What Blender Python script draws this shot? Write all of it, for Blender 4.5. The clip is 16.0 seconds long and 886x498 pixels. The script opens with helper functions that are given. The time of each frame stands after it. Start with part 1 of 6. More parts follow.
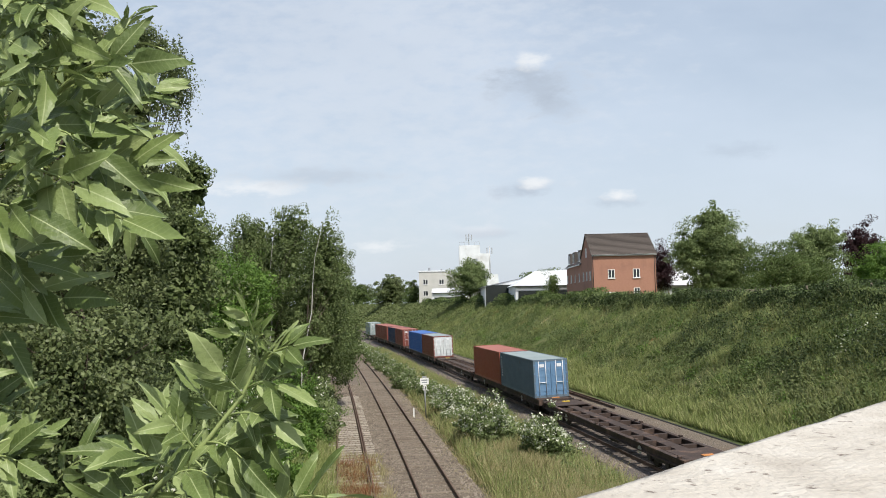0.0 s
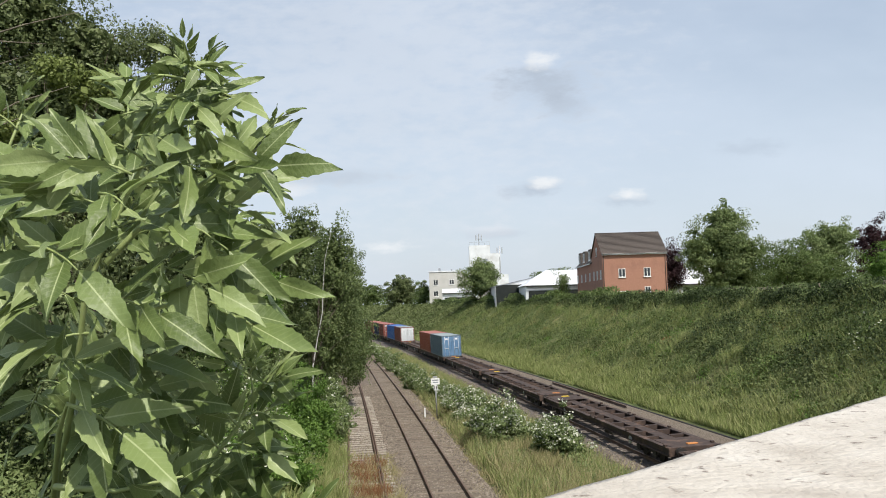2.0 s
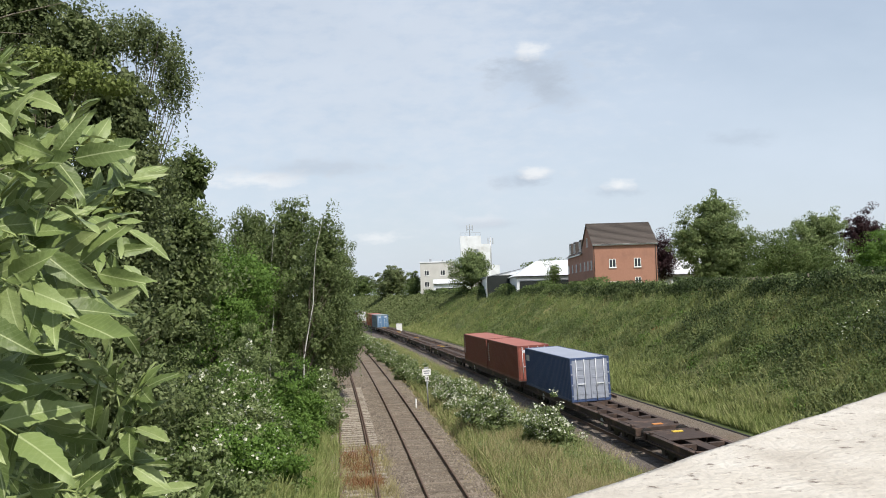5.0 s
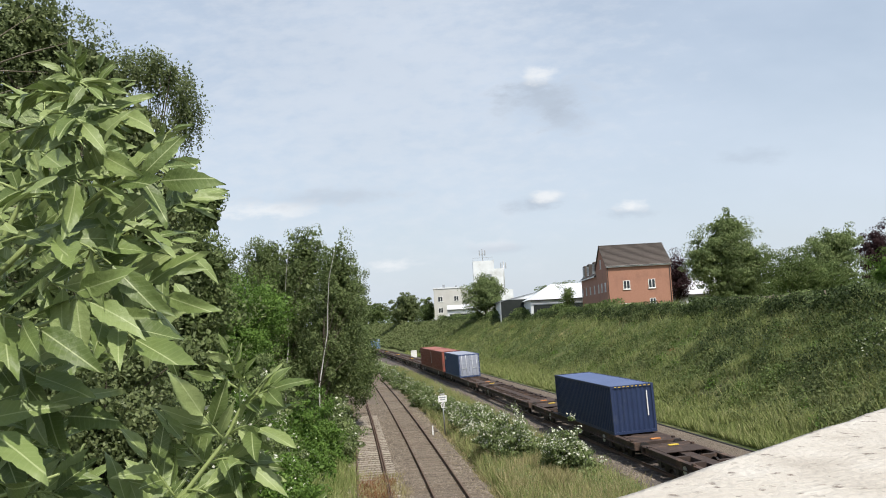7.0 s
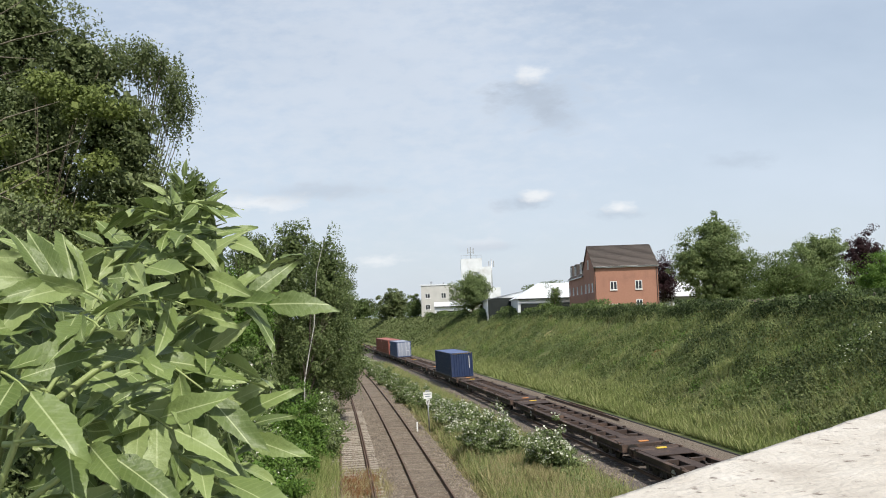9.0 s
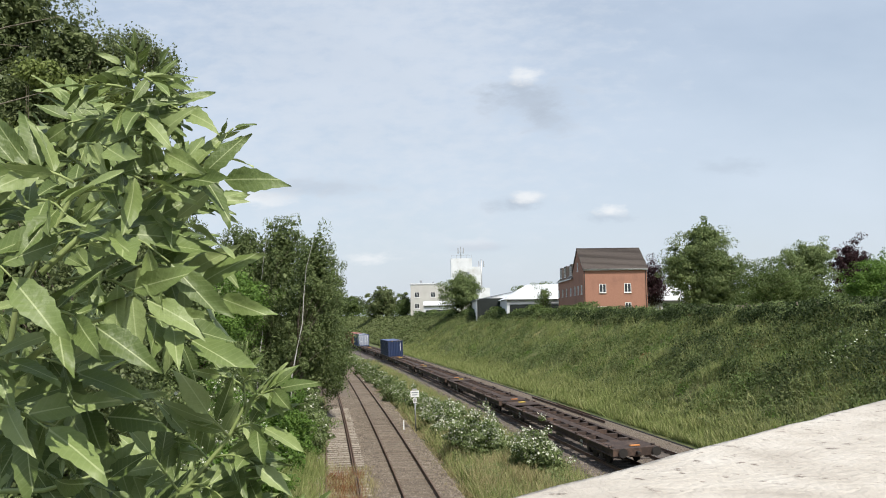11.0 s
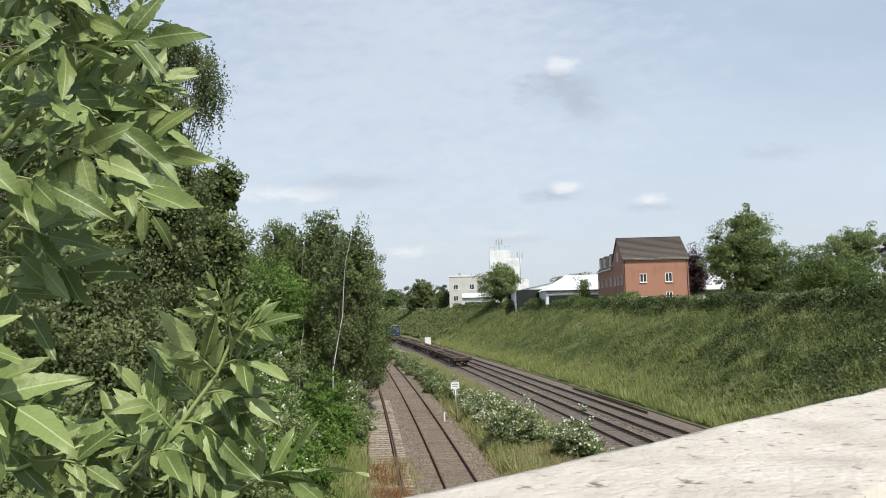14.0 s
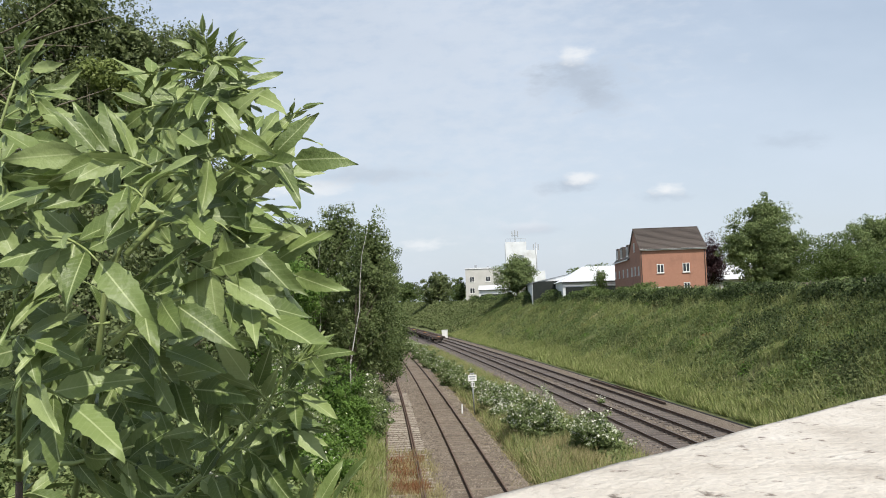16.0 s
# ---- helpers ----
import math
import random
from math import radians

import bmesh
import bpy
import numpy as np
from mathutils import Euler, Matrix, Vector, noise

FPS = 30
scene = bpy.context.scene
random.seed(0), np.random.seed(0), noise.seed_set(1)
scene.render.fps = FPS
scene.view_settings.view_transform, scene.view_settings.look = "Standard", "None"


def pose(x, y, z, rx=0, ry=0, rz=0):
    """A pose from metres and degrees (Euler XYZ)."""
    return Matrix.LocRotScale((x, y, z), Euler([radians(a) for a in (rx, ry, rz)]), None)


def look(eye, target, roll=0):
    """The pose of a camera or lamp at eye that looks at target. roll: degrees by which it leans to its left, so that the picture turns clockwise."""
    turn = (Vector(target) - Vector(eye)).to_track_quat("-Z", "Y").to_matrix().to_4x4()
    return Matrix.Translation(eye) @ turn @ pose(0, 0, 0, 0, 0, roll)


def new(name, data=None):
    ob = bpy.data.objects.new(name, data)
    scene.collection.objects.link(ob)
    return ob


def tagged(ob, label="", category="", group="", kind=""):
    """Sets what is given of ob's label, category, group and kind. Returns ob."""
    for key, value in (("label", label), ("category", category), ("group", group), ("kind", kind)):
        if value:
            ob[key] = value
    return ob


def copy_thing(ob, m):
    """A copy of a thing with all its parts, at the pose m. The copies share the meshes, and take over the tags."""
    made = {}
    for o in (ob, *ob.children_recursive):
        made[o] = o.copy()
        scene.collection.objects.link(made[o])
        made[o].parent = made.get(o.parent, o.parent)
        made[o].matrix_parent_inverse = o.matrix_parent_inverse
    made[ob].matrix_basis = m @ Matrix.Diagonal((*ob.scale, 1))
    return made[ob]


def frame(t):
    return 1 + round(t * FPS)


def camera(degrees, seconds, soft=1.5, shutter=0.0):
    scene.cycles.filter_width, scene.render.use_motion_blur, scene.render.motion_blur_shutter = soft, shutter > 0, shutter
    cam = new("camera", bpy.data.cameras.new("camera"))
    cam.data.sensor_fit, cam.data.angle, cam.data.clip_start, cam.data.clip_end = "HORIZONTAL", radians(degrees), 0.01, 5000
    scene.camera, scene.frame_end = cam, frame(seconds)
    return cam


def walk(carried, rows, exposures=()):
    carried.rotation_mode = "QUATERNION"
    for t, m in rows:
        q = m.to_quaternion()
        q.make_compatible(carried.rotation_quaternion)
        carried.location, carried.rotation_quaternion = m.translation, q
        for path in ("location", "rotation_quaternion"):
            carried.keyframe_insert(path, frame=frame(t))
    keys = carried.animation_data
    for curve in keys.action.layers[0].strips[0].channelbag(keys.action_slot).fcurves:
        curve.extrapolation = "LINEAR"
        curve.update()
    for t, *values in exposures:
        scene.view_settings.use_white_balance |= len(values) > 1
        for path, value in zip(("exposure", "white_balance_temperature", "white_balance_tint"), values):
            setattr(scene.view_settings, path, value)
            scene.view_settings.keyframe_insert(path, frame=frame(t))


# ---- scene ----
cam = camera(58.0, 16.0, soft=1.0)
PATH = [
    (0.0, pose(0, 0, 7.682, 93.87, 1.26, 0.36)),
    (0.5, pose(0, 0, 7.671, 94.21, 0.91, 0.56)),
    (1.0, pose(0, 0, 7.660, 94.33, 0.49, 1.35)),
    (1.5, pose(0, 0, 7.647, 94.43, 1.07, 1.51)),
    (2.0, pose(0, 0, 7.661, 93.91, 1.60, 1.10)),
    (2.5, pose(0, 0, 7.680, 92.90, 1.57, 0.89)),
    (3.0, pose(0, 0, 7.704, 92.38, 1.20, 0.35)),
    (3.5, pose(0, 0, 7.728, 92.20, 1.75, -0.00)),
    (4.0, pose(0, 0, 7.719, 92.54, 1.34, -0.12)),
    (6.5, pose(0, 0, 7.669, 94.43, 2.75, 1.63)),
    (7.0, pose(0, 0, 7.668, 95.11, 3.05, 1.47)),
    (7.5, pose(0, 0, 7.670, 95.46, 2.29, 1.84)),
    (8.0, pose(0, 0, 7.669, 95.52, 2.55, 1.84)),
    (8.5, pose(0, 0, 7.672, 95.49, 2.48, 1.69)),
    (9.0, pose(0, 0, 7.674, 94.85, 1.86, 0.53)),
    (9.5, pose(0, 0, 7.661, 94.72, 1.85, -0.24)),
    (12.0, pose(0, 0, 7.627, 95.03, 0.14, -0.13)),
    (12.5, pose(0, 0, 7.619, 95.23, 0.89, 0.58)),
    (13.0, pose(0, 0, 7.614, 95.14, 1.20, 1.35)),
    (13.5, pose(0, 0, 7.607, 94.96, 1.20, 1.87)),
    (14.0, pose(0, 0, 7.600, 94.29, 1.32, 2.53)),
    (14.5, pose(0, 0, 7.595, 93.81, 1.28, 3.19)),
    (15.0, pose(0, 0, 7.608, 94.19, 1.91, 3.25)),
    (15.5, pose(0, 0, 7.623, 94.24, 2.42, 3.34)),
    (16.0, pose(0, 0, 7.628, 93.78, 1.85, 3.71)),
]

walk(cam, PATH)

# world: pale summer sky with a thin veil and a few small cumulus
SUN_EL, SUN_AZ = 54.0, 151.0
world = bpy.data.worlds.new("sky")
scene.world = world
world.use_nodes = True
wt = world.node_tree
wt.nodes.clear()


def wn(kind, **props):
    n = wt.nodes.new(kind)
    for k, v in props.items():
        n.inputs[k].default_value = v
    return n


def wmath(op, a, b=None, c=None):
    n = wt.nodes.new("ShaderNodeMath")
    n.operation = op
    for i, v in enumerate((a, b, c)):
        if v is None:
            continue
        if isinstance(v, (int, float)):
            n.inputs[i].default_value = v
        else:
            wt.links.new(v, n.inputs[i])
    return n.outputs[0]


def wmix(fac, a, b):
    n = wt.nodes.new("ShaderNodeMix")
    n.data_type = "RGBA"
    for sock, v in ((n.inputs[0], fac), (n.inputs[6], a), (n.inputs[7], b)):
        if isinstance(v, (int, float)):
            sock.default_value = v
        elif isinstance(v, tuple):
            sock.default_value = v
        else:
            wt.links.new(v, sock)
    return n.outputs[2]


sky = wt.nodes.new("ShaderNodeTexSky")
sky.sky_type, sky.sun_disc = "NISHITA", False
sky.sun_elevation, sky.sun_rotation = radians(SUN_EL), radians(SUN_AZ)
sky.air_density, sky.dust_density, sky.ozone_density = 1.2, 2.0, 1.0
coords = wt.nodes.new("ShaderNodeTexCoord")
sep = wt.nodes.new("ShaderNodeSeparateXYZ")
wt.links.new(coords.outputs["Generated"], sep.inputs[0])
ahead = wmath("MAXIMUM", sep.outputs[1], 0.05)
cu, cv = wmath("DIVIDE", sep.outputs[0], ahead), wmath("DIVIDE", sep.outputs[2], ahead)
flat = wt.nodes.new("ShaderNodeCombineXYZ")
wt.links.new(cu, flat.inputs[0])
wt.links.new(wmath("MULTIPLY", cv, 2.2), flat.inputs[1])
puff = wn("ShaderNodeTexNoise", Scale=26.0, Detail=6.0, Roughness=0.6)
wt.links.new(flat.outputs[0], puff.inputs["Vector"])
veil = wn("ShaderNodeTexNoise", Scale=2.2, Detail=5.0, Roughness=0.55)
wt.links.new(flat.outputs[0], veil.inputs["Vector"])
veil_ramp = wt.nodes.new("ShaderNodeMapRange")
veil_ramp.inputs[1].default_value, veil_ramp.inputs[2].default_value = 0.3, 0.75
veil_ramp.inputs[3].default_value, veil_ramp.inputs[4].default_value = 0.50, 0.86
wt.links.new(veil.outputs[0], veil_ramp.inputs[0])
sky_gain = wt.nodes.new("ShaderNodeVectorMath")
sky_gain.operation = "SCALE"
sky_gain.inputs[3].default_value = SKY_GAIN = 0.12
wt.links.new(sky.outputs[0], sky_gain.inputs[0])
thin = wt.nodes.new("ShaderNodeMapRange")
for i, val in enumerate((0.40, 0.85, 1.0, 0.25), 1):
    thin.inputs[i].default_value = val
wt.links.new(sep.outputs[2], thin.inputs[0])
tone = wmix(wmath("MULTIPLY", veil_ramp.outputs[0], thin.outputs[0]), sky_gain.outputs[0], (0.69, 0.785, 0.92, 1))
low = wt.nodes.new("ShaderNodeMapRange")
for i, val in enumerate((0.0, 0.32, 0.45, 0.0), 1):
    low.inputs[i].default_value = val
wt.links.new(sep.outputs[2], low.inputs[0])
tone = wmix(low.outputs[0], tone, (0.77, 0.845, 0.94, 1))


def cloud(base, u, v, ru, rv, colour, depth):
    """A soft ragged cloud round the direction (u, v)."""
    du = wmath("DIVIDE", wmath("SUBTRACT", cu, u), ru)
    dv = wmath("DIVIDE", wmath("SUBTRACT", cv, v), rv)
    r = wmath("SQRT", wmath("ADD", wmath("MULTIPLY", du, du), wmath("MULTIPLY", dv, dv)))
    r = wmath("ADD", r, wmath("MULTIPLY", wmath("SUBTRACT", puff.outputs[0], 0.5), 2.6))
    m = wt.nodes.new("ShaderNodeMapRange")
    m.interpolation_type = "SMOOTHSTEP"
    for i, val in enumerate((1.25, 0.0, 0.0, depth * 0.9), 1):
        m.inputs[i].default_value = val
    wt.links.new(r, m.inputs[0])
    return wmix(m.outputs[0], base, colour)


GREY, WHITE, PALE = (0.45, 0.52, 0.62, 1), (0.92, 0.94, 0.96, 1), (0.78, 0.82, 0.88, 1)
for c in ((-0.10, 0.32, 0.34, 0.26, PALE, 0.40), (0.115, 0.275, 0.065, 0.030, GREY, 0.75), (0.100, 0.288, 0.040, 0.013, GREY, 0.5), (0.145, 0.245, 0.035, 0.022, GREY, 0.5),
          (0.115, 0.305, 0.028, 0.012, WHITE, 0.8), (0.100, 0.140, 0.040, 0.012, GREY, 0.7), (0.112, 0.148, 0.022, 0.009, WHITE, 0.9),
          (0.215, 0.122, 0.030, 0.009, GREY, 0.6), (0.218, 0.129, 0.022, 0.009, WHITE, 0.95), (-0.235, 0.152, 0.075, 0.012, WHITE, 0.75),
          (-0.165, 0.162, 0.100, 0.014, GREY, 0.45), (-0.085, 0.072, 0.030, 0.008, WHITE, 0.7), (0.045, 0.090, 0.035, 0.010, PALE, 0.8),
          (0.375, 0.185, 0.045, 0.012, GREY, 0.35), (0.05, 0.085, 0.050, 0.008, GREY, 0.35)):
    tone = cloud(tone, *c)
back = wt.nodes.new("ShaderNodeBackground")
back.inputs[1].default_value = 1.0
wt.links.new(tone, back.inputs[0])
wout = wt.nodes.new("ShaderNodeOutputWorld")
wt.links.new(back.outputs[0], wout.inputs[0])

sun_data = bpy.data.lights.new("sun", "SUN")
sun_data.energy, sun_data.angle, sun_data.color = 4.9, radians(0.6), (1.0, 0.95, 0.87)
sun = new("sun", sun_data)
sun_dir = Vector((math.sin(radians(SUN_AZ)) * math.cos(radians(SUN_EL)), math.cos(radians(SUN_AZ)) * math.cos(radians(SUN_EL)), math.sin(radians(SUN_EL))))
sun.matrix_world = look(sun_dir * 200, (0, 0, 0))
scene.view_settings.exposure = 0.0
RNG = np.random.default_rng(5)


# ---- materials ----
def material(name, colours, scale=4.0, rough=0.8, metal=0.0, bump=0.0, bump_scale=30.0, spread=0.12, island=False, per_object=False, through_light=0.0, dirt=None, dirt_scale=0.6, dirt_range=(0.52, 0.7), mixed=0.7, contrast=0.6):
    m = bpy.data.materials.new(name)
    m.use_nodes = True
    nt = m.node_tree
    p = nt.nodes["Principled BSDF"]
    p.inputs["Roughness"].default_value, p.inputs["Metallic"].default_value = rough, metal
    tc = nt.nodes.new("ShaderNodeTexCoord")
    src = tc.outputs["Object"]
    ramp = nt.nodes.new("ShaderNodeValToRGB")
    els = ramp.color_ramp.elements
    while len(els) < len(colours):
        els.new(0.5)
    for i, c in enumerate(colours):
        els[i].position = 0.5 + (i / max(1, len(colours) - 1) - 0.5) * (contrast if not (island or per_object) else 1.0)
        els[i].color = (*c, 1)
    noise_a = nt.nodes.new("ShaderNodeTexNoise")
    noise_a.inputs["Scale"].default_value, noise_a.inputs["Detail"].default_value = scale, 6
    nt.links.new(src, noise_a.inputs["Vector"])
    if island or per_object:
        if island:
            g = nt.nodes.new("ShaderNodeNewGeometry")
            rnd = g.outputs["Random Per Island"]
        else:
            g = nt.nodes.new("ShaderNodeObjectInfo")
            rnd = g.outputs["Random"]
        mix = nt.nodes.new("ShaderNodeMath")
        mix.operation = "MULTIPLY_ADD"
        nt.links.new(noise_a.outputs[0], mix.inputs[0])
        mix.inputs[1].default_value = 0.9
        sub = nt.nodes.new("ShaderNodeMath")
        sub.operation = "MULTIPLY_ADD"
        nt.links.new(rnd, sub.inputs[0])
        sub.inputs[1].default_value, sub.inputs[2].default_value = mixed, 0.05 - mixed / 2
        nt.links.new(sub.outputs[0], mix.inputs[2])
        nt.links.new(mix.outputs[0], ramp.inputs[0])
    else:
        nt.links.new(noise_a.outputs[0], ramp.inputs[0])
    colour = ramp.outputs[0]
    if dirt:
        nb = nt.nodes.new("ShaderNodeTexNoise")
        nb.inputs["Scale"].default_value, nb.inputs["Detail"].default_value = dirt_scale, 8
        nb.inputs["Roughness"].default_value = 0.65
        nt.links.new(src, nb.inputs["Vector"])
        rg = nt.nodes.new("ShaderNodeMapRange")
        rg.inputs[1].default_value, rg.inputs[2].default_value = dirt_range
        nt.links.new(nb.outputs[0], rg.inputs[0])
        mx = nt.nodes.new("ShaderNodeMix")
        mx.data_type = "RGBA"
        nt.links.new(rg.outputs[0], mx.inputs[0])
        nt.links.new(colour, mx.inputs[6])
        mx.inputs[7].default_value = (*dirt, 1)
        colour = mx.outputs[2]
    nt.links.new(colour, p.inputs["Base Color"])
    if bump:
        nc = nt.nodes.new("ShaderNodeTexNoise")
        nc.inputs["Scale"].default_value, nc.inputs["Detail"].default_value = bump_scale, 5
        nt.links.new(src, nc.inputs["Vector"])
        b = nt.nodes.new("ShaderNodeBump")
        b.inputs["Strength"].default_value, b.inputs["Distance"].default_value = bump, 0.02
        nt.links.new(nc.outputs[0], b.inputs["Height"])
        nt.links.new(b.outputs[0], p.inputs["Normal"])
    if through_light:
        p.inputs["Specular IOR Level"].default_value = 0.18
        tr = nt.nodes.new("ShaderNodeBsdfTranslucent")
        nt.links.new(colour, tr.inputs[0])
        mixs = nt.nodes.new("ShaderNodeMixShader")
        mixs.inputs[0].default_value = through_light
        out = nt.nodes["Material Output"]
        nt.links.new(p.outputs[0], mixs.inputs[1])
        nt.links.new(tr.outputs[0], mixs.inputs[2])
        nt.links.new(mixs.outputs[0], out.inputs[0])
    return m


M = {}
M["ground"] = material("rough_grass", [(0.06, 0.085, 0.022), (0.11, 0.14, 0.04), (0.20, 0.18, 0.075)], 0.5, 0.95, bump=0.6, bump_scale=6, dirt=(0.10, 0.08, 0.05), dirt_scale=0.3)
M["ballast"] = material("grey_ballast", [(0.050, 0.040, 0.034), (0.105, 0.087, 0.075), (0.205, 0.175, 0.153)], 22.0, 0.95, bump=1.0, bump_scale=18, dirt=(0.07, 0.05, 0.04), dirt_scale=0.5, contrast=0.32)
M["old_ballast"] = material("brown_ballast", [(0.066, 0.050, 0.034), (0.128, 0.101, 0.074), (0.215, 0.178, 0.138)], 20.0, 0.95, bump=1.0, bump_scale=18, dirt=(0.125, 0.088, 0.055), dirt_scale=0.35, contrast=0.32)
M["stone_chip"] = material("ballast_stone", [(0.055, 0.043, 0.031), (0.145, 0.116, 0.085), (0.306, 0.264, 0.212)], 2.0, 0.95, island=True)
M["rail"] = material("rusty_rail", [(0.085, 0.052, 0.036), (0.150, 0.095, 0.066)], 6.0, 0.75, 0.2, dirt=(0.16, 0.10, 0.07), dirt_scale=2)
M["rail_top"] = material("worn_rail_head", [(0.22, 0.19, 0.17), (0.34, 0.31, 0.29)], 8.0, 0.45, 0.8)
M["sleeper"] = material("concrete_sleeper", [(0.065, 0.053, 0.045), (0.125, 0.105, 0.09)], 5.0, 0.9, per_object=True, bump=0.4)
M["old_sleeper"] = material("weathered_sleeper", [(0.096, 0.074, 0.053), (0.208, 0.168, 0.128)], 5.0, 0.95, per_object=True, bump=0.5)
M["grey_sleeper"] = material("bleached_timber_sleeper", [(0.24, 0.21, 0.17), (0.38, 0.34, 0.28)], 5.0, 0.95, per_object=True, bump=0.5)
M["leaf"] = material("tree_leaves", [(0.060, 0.092, 0.026), (0.118, 0.166, 0.054), (0.225, 0.280, 0.105)], 0.5, 0.55, island=True, through_light=0.42)
M["leaf_dark"] = material("dark_tree_leaves", [(0.072, 0.094, 0.038), (0.142, 0.178, 0.072), (0.265, 0.305, 0.145)], 0.7, 0.45, island=True, through_light=0.38)
M["leaf_birch"] = material("birch_leaves", [(0.074, 0.106, 0.036), (0.136, 0.180, 0.066), (0.230, 0.278, 0.116)], 0.5, 0.5, island=True, through_light=0.34)
M["leaf_light"] = material("bright_leaves", [(0.062, 0.119, 0.022), (0.112, 0.200, 0.037), (0.188, 0.288, 0.069)], 0.5, 0.55, island=True, through_light=0.32)
M["leaf_red"] = material("copper_leaves", [(0.025, 0.012, 0.014), (0.055, 0.025, 0.028)], 0.5, 0.6, island=True, through_light=0.15)
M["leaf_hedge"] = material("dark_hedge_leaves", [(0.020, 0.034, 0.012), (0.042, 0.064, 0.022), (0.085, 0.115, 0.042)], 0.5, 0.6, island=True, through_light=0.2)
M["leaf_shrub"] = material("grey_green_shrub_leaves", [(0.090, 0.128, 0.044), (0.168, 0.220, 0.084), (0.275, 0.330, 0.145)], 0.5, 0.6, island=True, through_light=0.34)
M["scrub"] = material("bank_scrub", [(0.066, 0.090, 0.030), (0.128, 0.158, 0.060), (0.220, 0.238, 0.118)], 0.16, 0.8, island=True, through_light=0.25, mixed=0.3)
M["grass"] = material("tall_grass", [(0.168, 0.222, 0.066), (0.276, 0.318, 0.114), (0.420, 0.414, 0.204)], 0.3, 0.8, island=True, through_light=0.3)
M["dry_grass"] = material("dry_grass", [(0.16, 0.13, 0.05), (0.30, 0.22, 0.10), (0.26, 0.10, 0.05)], 0.4, 0.85, island=True, through_light=0.25)
M["leaf_spray"] = material("yellow_green_ash_sprays", [(0.105, 0.140, 0.036), (0.190, 0.235, 0.068), (0.300, 0.345, 0.125)], 0.6, 0.5, island=True, through_light=0.36)
M["straw"] = material("straw_grass", [(0.22, 0.20, 0.09), (0.36, 0.32, 0.16), (0.46, 0.41, 0.24)], 0.4, 0.85, island=True, through_light=0.25)
M["sorrel"] = material("rust_red_sorrel", [(0.20, 0.07, 0.035), (0.26, 0.12, 0.06), (0.30, 0.22, 0.10)], 0.8, 0.85, island=True, through_light=0.2)
M["blossom"] = material("white_blossom", [(0.46, 0.48, 0.36), (0.68, 0.69, 0.58)], 3.0, 0.8, island=True, through_light=0.2)
M["bark"] = material("brown_bark", [(0.06, 0.045, 0.03), (0.15, 0.12, 0.09)], 6.0, 0.9, bump=0.6)
M["birch_bark"] = material("birch_bark", [(0.30, 0.29, 0.26), (0.62, 0.60, 0.56)], 3.0, 0.7, dirt=(0.05, 0.045, 0.04), dirt_scale=3.0, dirt_range=(0.56, 0.62))
M["brick"] = material("red_brick", [(0.31, 0.150, 0.100), (0.39, 0.200, 0.138)], 5.0, 0.85, bump=0.3, dirt=(0.27, 0.135, 0.095), dirt_scale=0.5)
M["roof_tile"] = material("brown_roof_tile", [(0.058, 0.048, 0.042), (0.095, 0.078, 0.068)], 3.0, 0.85, per_object=True, bump=0.3)
M["white"] = material("white_paint", [(0.70, 0.70, 0.68), (0.82, 0.82, 0.80)], 2.0, 0.6)
M["white_sheet"] = material("white_cladding", [(0.62, 0.64, 0.66), (0.76, 0.78, 0.80)], 0.6, 0.5, dirt=(0.5, 0.5, 0.49), dirt_scale=0.2)
M["grey_sheet"] = material("grey_cladding", [(0.20, 0.22, 0.24), (0.30, 0.32, 0.34)], 0.8, 0.6)
M["dark_sheet"] = material("dark_cladding_and_opening_shade", [(0.012, 0.016, 0.015), (0.024, 0.030, 0.027)], 0.8, 0.95)
M["cream"] = material("cream_render", [(0.43, 0.42, 0.39), (0.54, 0.53, 0.50)], 0.5, 0.8)
M["glass"] = material("window_glass", [(0.02, 0.025, 0.03), (0.05, 0.055, 0.06)], 2.0, 0.08)
M["coping"] = material("lichened_limestone", [(0.36, 0.32, 0.27), (0.50, 0.46, 0.40), (0.60, 0.565, 0.505)], 7.0, 0.9, bump=0.45, bump_scale=60, dirt=(0.15, 0.12, 0.095), dirt_scale=24.0, dirt_range=(0.59, 0.68))
M["stone_wall"] = material("bridge_stone", [(0.26, 0.23, 0.19), (0.42, 0.38, 0.32)], 3.0, 0.9, bump=0.5)
M["asphalt"] = material("asphalt", [(0.04, 0.04, 0.042), (0.065, 0.065, 0.065)], 12.0, 0.9, bump=0.3)
M["steel"] = material("galvanised_steel", [(0.35, 0.36, 0.37), (0.48, 0.49, 0.50)], 5.0, 0.5, 0.6)
M["wagon"] = material("rusty_brown_wagon_steel", [(0.036, 0.024, 0.019), (0.070, 0.046, 0.036)], 3.0, 0.8, 0.1, bump=0.2, dirt=(0.16, 0.10, 0.07), dirt_scale=1.2)
M["bogie"] = material("greasy_black_bogie", [(0.014, 0.012, 0.011), (0.035, 0.03, 0.026)], 5.0, 0.7, 0.2)
M["yellow"] = material("yellow_paint", [(0.55, 0.38, 0.03), (0.70, 0.50, 0.06)], 4.0, 0.6)
M["orange"] = material("orange_paint", [(0.45, 0.17, 0.04), (0.58, 0.24, 0.07)], 4.0, 0.6)
M["timber"] = material("grey_timber", [(0.16, 0.13, 0.10), (0.28, 0.24, 0.19)], 6.0, 0.85)
